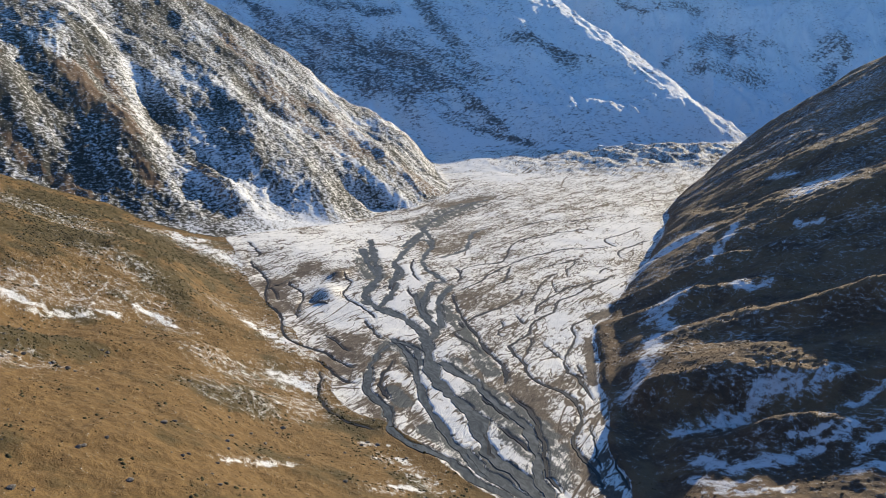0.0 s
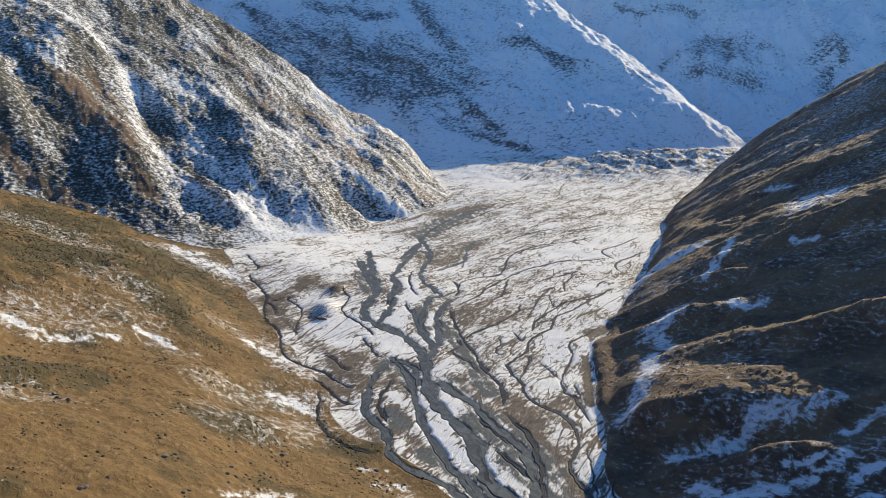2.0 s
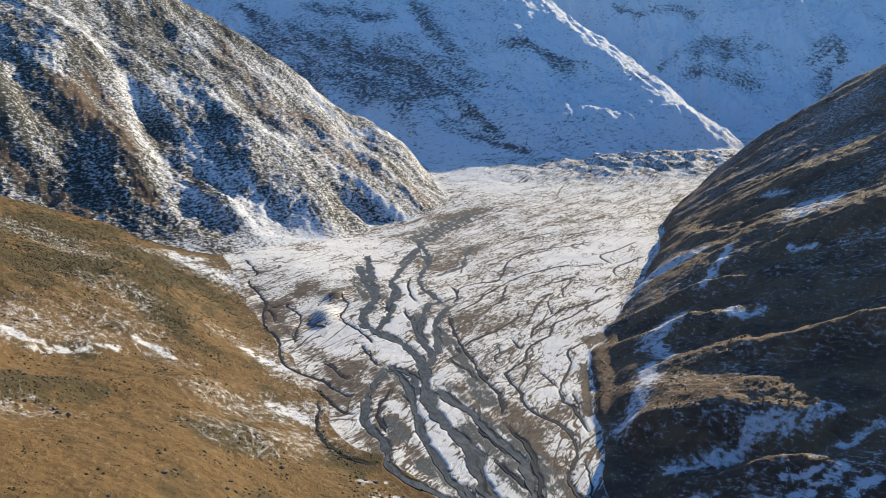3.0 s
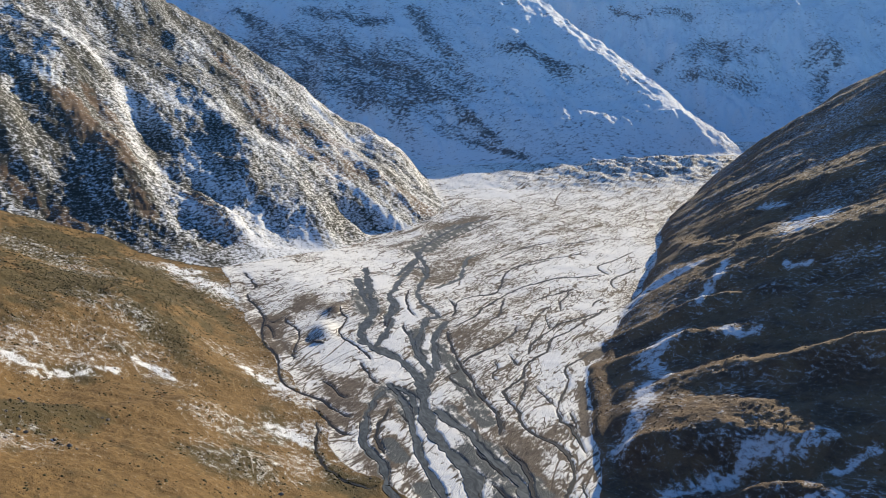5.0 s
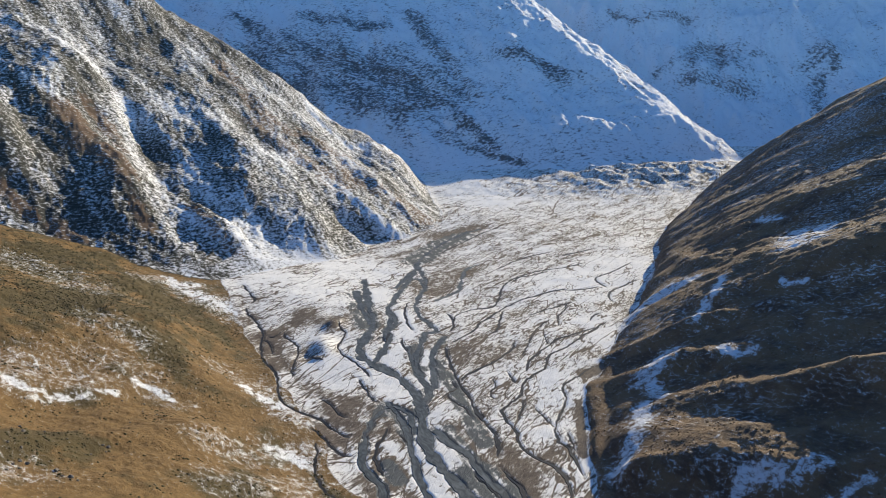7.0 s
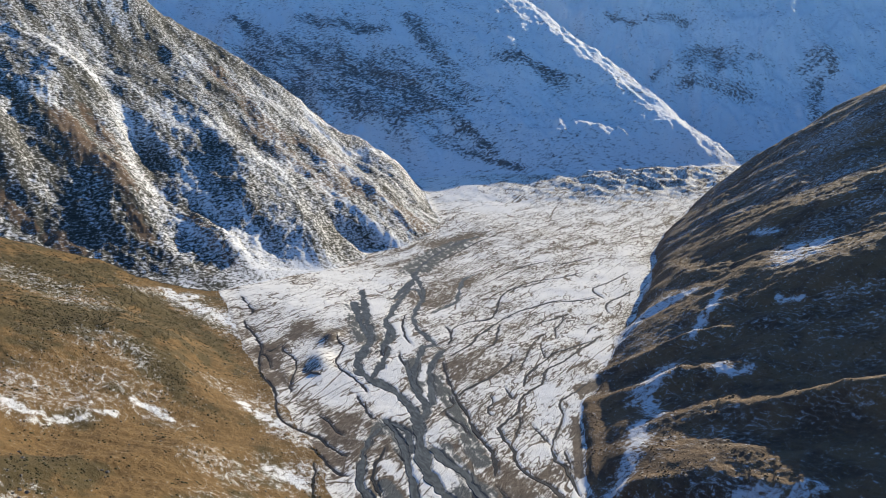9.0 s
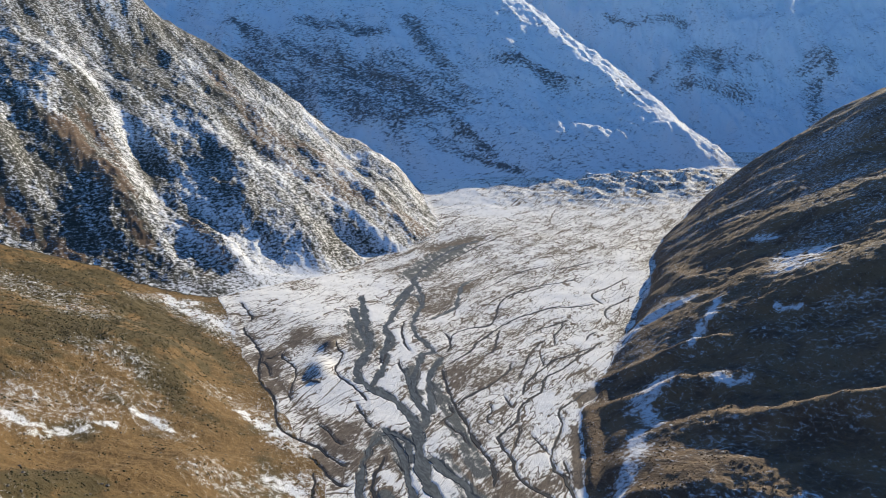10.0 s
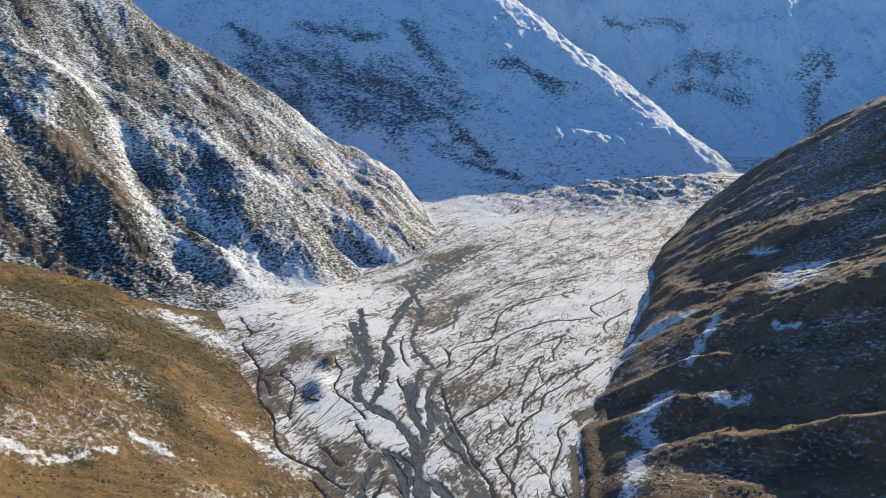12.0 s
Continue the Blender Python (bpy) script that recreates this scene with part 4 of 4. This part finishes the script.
def build_ground():
    th, rr = spread()
    T, R = np.meshgrid(th, rr)
    rows, cols = T.shape
    x, y = (R * np.sin(T)).ravel(), (R * np.cos(T) - 30).ravel()
    z, kind = terrain(x, y)
    cut, wet, gravel = channels(x, y)
    snow, tint = cover(x, y, z, kind, wet, gravel)
    co = np.stack([x, y, z - cut], 1)
    i, j = np.arange(rows - 1)[:, None] * cols, np.arange(cols)[None, :]
    jn = (j + 1) % cols
    quads = np.stack([i + j, i + jn, i + cols + jn, i + cols + j], -1).reshape(-1, 4)
    owner = kind[quads].max(1)
    for k, (name, label, category) in enumerate(LAND):
        own = quads[owner == k]
        used = np.unique(own)
        back = np.zeros(len(co), np.int32)
        back[used] = np.arange(len(used))
        me = mesh_from(name, co[used], back[own], MATS[k])
        for key, values in (("snow", snow), ("wet", wet), ("tint", tint)):
            me.attributes.new(key, "FLOAT", "POINT").data.foreach_set("value", values[used].astype(np.float32))
        tagged(new(name, me), label, category, kind="structure")


build_ground()


# ---------------------------------------------------------------- water in the channels
def ribbon(line, nrm, across, heights):
    """Places and faces of a band along a line: offsets to the right of it and heights, column by column."""
    rows = [np.stack([line[:, 0] + nrm[:, 0] * o, line[:, 1] + nrm[:, 1] * o, h], 1) for o, h in zip(across, heights)]
    co = np.stack(rows, 1).reshape(-1, 3)
    n, k = len(line), len(across)
    i, j = np.arange(n - 1)[:, None] * k, np.arange(k - 1)[None, :]
    faces = np.stack([i + j, i + j + 1, i + k + j + 1, i + k + j], -1).reshape(-1, 4)
    return co, faces[:, ::-1]


def build_water():
    ker = np.ones(9) / 9
    for name, width, line, wide, rill in STREAMS:
        t = np.gradient(line, axis=0)
        t = np.stack([np.convolve(np.pad(t[:, c], 2, mode="edge"), np.ones(5) / 5, "valid") for c in (0, 1)], 1)
        t /= np.linalg.norm(t, axis=1)[:, None] + 1e-9
        nrm = np.stack([t[:, 1], -t[:, 0]], 1)
        k = np.arange(len(line))
        base = np.convolve(np.pad(terrain(line[:, 0], line[:, 1])[0], 4, mode="edge"), ker, "valid")
        ends = step(0, 14, np.minimum(k, k[::-1])) if rill else np.ones(len(k))
        z = base - (0.12 if rill else 0.14) - 0.2 * (1 - ends)
        half = 0.5 * wide * (0.15 + 0.85 * ends)
        co, faces = ribbon(line, nrm, [s * half for s in (-1.0, -0.5, 0.0, 0.5, 1.0)], [z] * 5)
        ob = new("water", mesh_from("water", co, faces, RILL if rill else WATER))
        label = "dark narrow rill winding through the snow-dusted gravel" if rill else "grey silty meltwater in a shallow braided river channel"
        tagged(ob, label, "water", kind="structure")
        for turn in (-1, 1):
            lip = base - 0.06 + 0.12 * fbm(k * 0.9, 0 * k + 7.0 * turn, 5, 3, 900 + len(line)) - 0.6 * (1 - ends)
            reach = (0.10 if rill else 0.16) + 0.10 * np.clip(fbm(k * 0.9, 0 * k + 3.0 + turn, 9, 3, 950), -0.8, 1)
            cols = [turn * (half - 0.05), turn * (half + 0.5 * reach), turn * (half + reach), turn * (half + reach + 0.12)]
            high = [z - 0.05, 0.4 * z + 0.6 * lip, lip, lip - 0.30]
            co, faces = ribbon(line, nrm, cols if turn > 0 else cols[::-1], high if turn > 0 else high[::-1])
            bank = new("bank", mesh_from("bank", co, faces, BANK if rill or name in DARK_BANKS else SHINGLE))
            bank.parent = ob


build_water()


# ---------------------------------------------------------------- scrub, tussocks and boulders
def scatter(seed, count, box, kinds, density):
    """Random places in box where the landform and the density allow a plant."""
    rng = np.random.default_rng(seed)
    px, py = rng.uniform(box[0], box[1], count), rng.uniform(box[2], box[3], count)
    z, kind = terrain(px, py)
    ok = np.isin(kind, kinds) & (rng.uniform(0, 1, count) < density(px, py, z))
    return px[ok], py[ok], z[ok], rng


def clumps(name, places, sizes, flat, material, label, category):
    """Many low ragged domes in one object."""
    x, y, z, rng = places
    n = len(x)
    r = rng.uniform(*sizes, n) * rng.uniform(0.7, 1.0, n)
    ang = rng.uniform(0, 6.283, n)[:, None] + np.arange(5)[None, :] * 1.2566
    low = r[:, None] * rng.uniform(0.75, 1.3, (n, 5))
    high = r[:, None] * rng.uniform(0.35, 0.8, (n, 5))
    tall = r * rng.uniform(flat * 0.7, flat * 1.3, n)
    ring1 = np.stack([x[:, None] + low * np.cos(ang), y[:, None] + low * np.sin(ang), np.repeat((z - 0.5 * r)[:, None], 5, 1)], -1)
    ring2 = np.stack([x[:, None] + high * np.cos(ang + 0.4), y[:, None] + high * np.sin(ang + 0.4), z[:, None] + tall[:, None] * rng.uniform(0.45, 0.9, (n, 5))], -1)
    tip = np.stack([x + 0.2 * r, y, z + tall], -1)[:, None, :]
    co = np.concatenate([ring1, ring2, tip], 1).reshape(-1, 3)
    tri = []
    for k in range(5):
        m = (k + 1) % 5
        tri += [(k, m, 5 + k), (m, 5 + m, 5 + k), (5 + k, 5 + m, 10)]
    faces = (np.arange(n)[:, None, None] * 11 + np.array(tri)[None]).reshape(-1, 3)
    ob = new(name, mesh_from(name, co, faces, material, smooth=False))
    tagged(ob, label, category, kind="stuff")


def scrub_density(x, y, z):
    along, up = x * 0.681 + y * 0.733, side(x, y, -198, 556, -0.733, 0.681)
    clear = np.maximum(strips(x, y, SCREE_SNOW, 335), 0.7 * strips(x, y, RIB_BROWN, 331))
    return np.clip(0.30 + 1.6 * fbm(along, up * 0.45, 16, 4, 401, 0.6) + 0.4 * fbm(x, y, 80, 2, 402) - clear, 0, 1) * step(2, 14, up) * step(1150, 800, y)


clumps("scrub", scatter(5, 90000, (-560, 20, 540, 1150), (2,), scrub_density), (0.35, 0.85), 0.6, SCRUB,
       "low dark evergreen scrub scattered over the snowy mountainside", "shrubs")


def juniper_density(x, y, z):
    return np.clip(1.4 * patches(x, y, OLIVE, 324) - 0.16 + 1.1 * fbm(x, y, 12, 4, 411, 0.6), 0, 1)


clumps("juniper_scrub", scatter(6, 44000, (-310, 20, 90, 560), (1,), juniper_density), (0.25, 0.8), 0.55, JUNIPER,
       "low olive-green juniper clumps on the dry grass hillside", "shrubs")


def tussock_density(x, y, z):
    return np.clip(0.35 + 1.1 * fbm(x, y, 17, 3, 421) - 1.2 * strips(x, y, GULLY_SNOW, 341), 0, 1)


clumps("tussocks", scatter(7, 40000, (60, 420, 150, 640), (3,), tussock_density), (0.3, 0.75), 0.6, TUSSOCK,
       "dry brown grass tussocks on the shaded hillside", "grass")


def tuft_density(x, y, z):
    return np.clip(0.15 + 1.3 * fbm(x, y, 11, 4, 441, 0.6) + 0.4 * fbm(x, y, 50, 2, 445), 0, 1) * step(420, 180, y)


clumps("grass_tufts", scatter(8, 30000, (-190, 20, 90, 420), (1,), tuft_density), (0.12, 0.34), 0.6, TUFT,
       "small dark brown grass tufts and stones on the golden hillside", "grass")


def boulder_mesh(seed, name="boulder"):
    rng = np.random.default_rng(seed)
    bm = bmesh.new()
    bmesh.ops.create_icosphere(bm, subdivisions=2, radius=1.0)
    cuts = [Vector(rng.normal(0, 1, 3)).normalized() for _ in range(7)]
    for v in bm.verts:
        p = v.co.copy()
        for c in cuts:
            over = p.dot(c) - 0.62
            if over > 0:
                p -= c * over * 0.85
        p += p.normalized() * 0.10 * noise.noise(p * 2.3 + Vector((seed, 0, 0)))
        v.co = Vector((p.x * 1.25, p.y, p.z * 0.75))
    me = bpy.data.meshes.new(name)
    bm.to_mesh(me)
    bm.free()
    me.materials.append(ROCK)
    return me


def build_boulders():
    shapes = [boulder_mesh(k) for k in range(6)]
    rng = np.random.default_rng(11)
    spots = [(px, py, rng.uniform(0.45, 0.95)) for px, py in BOULDERS]
    bx, by, bz, _ = scatter(12, 900, (-230, 10, 130, 480), (1,), lambda a, b, c: np.clip(0.25 + 0.9 * fbm(a, b, 30, 3, 431), 0, 1))
    spots += [(a, b, rng.uniform(0.2, 0.6)) for a, b in zip(bx, by)][:250]
    spots += [(-69.6, 410.5, 2.1), (-72.4, 413.0, 1.2), (-66.8, 409.0, 0.9)]
    for k, (px, py, size) in enumerate(spots):
        z = float(terrain(np.array([px]), np.array([py]))[0][0])
        ob = new("boulder", shapes[k % 6])
        ob.matrix_world = pose(px, py, z + 0.08 * size, rng.uniform(-12, 12), rng.uniform(-12, 12), rng.uniform(0, 360)) @ Matrix.Scale(size, 4)
        big = "large dark weathered boulder" if size > 0.75 else "small dark weathered stone"
        tagged(ob, big + (" beside a snowy mound on the valley floor" if px == -69.6 or py in (413.0, 409.0) else " lying on the dry grass hillside"), "boulder", group="boulders on the hillside")


build_boulders()
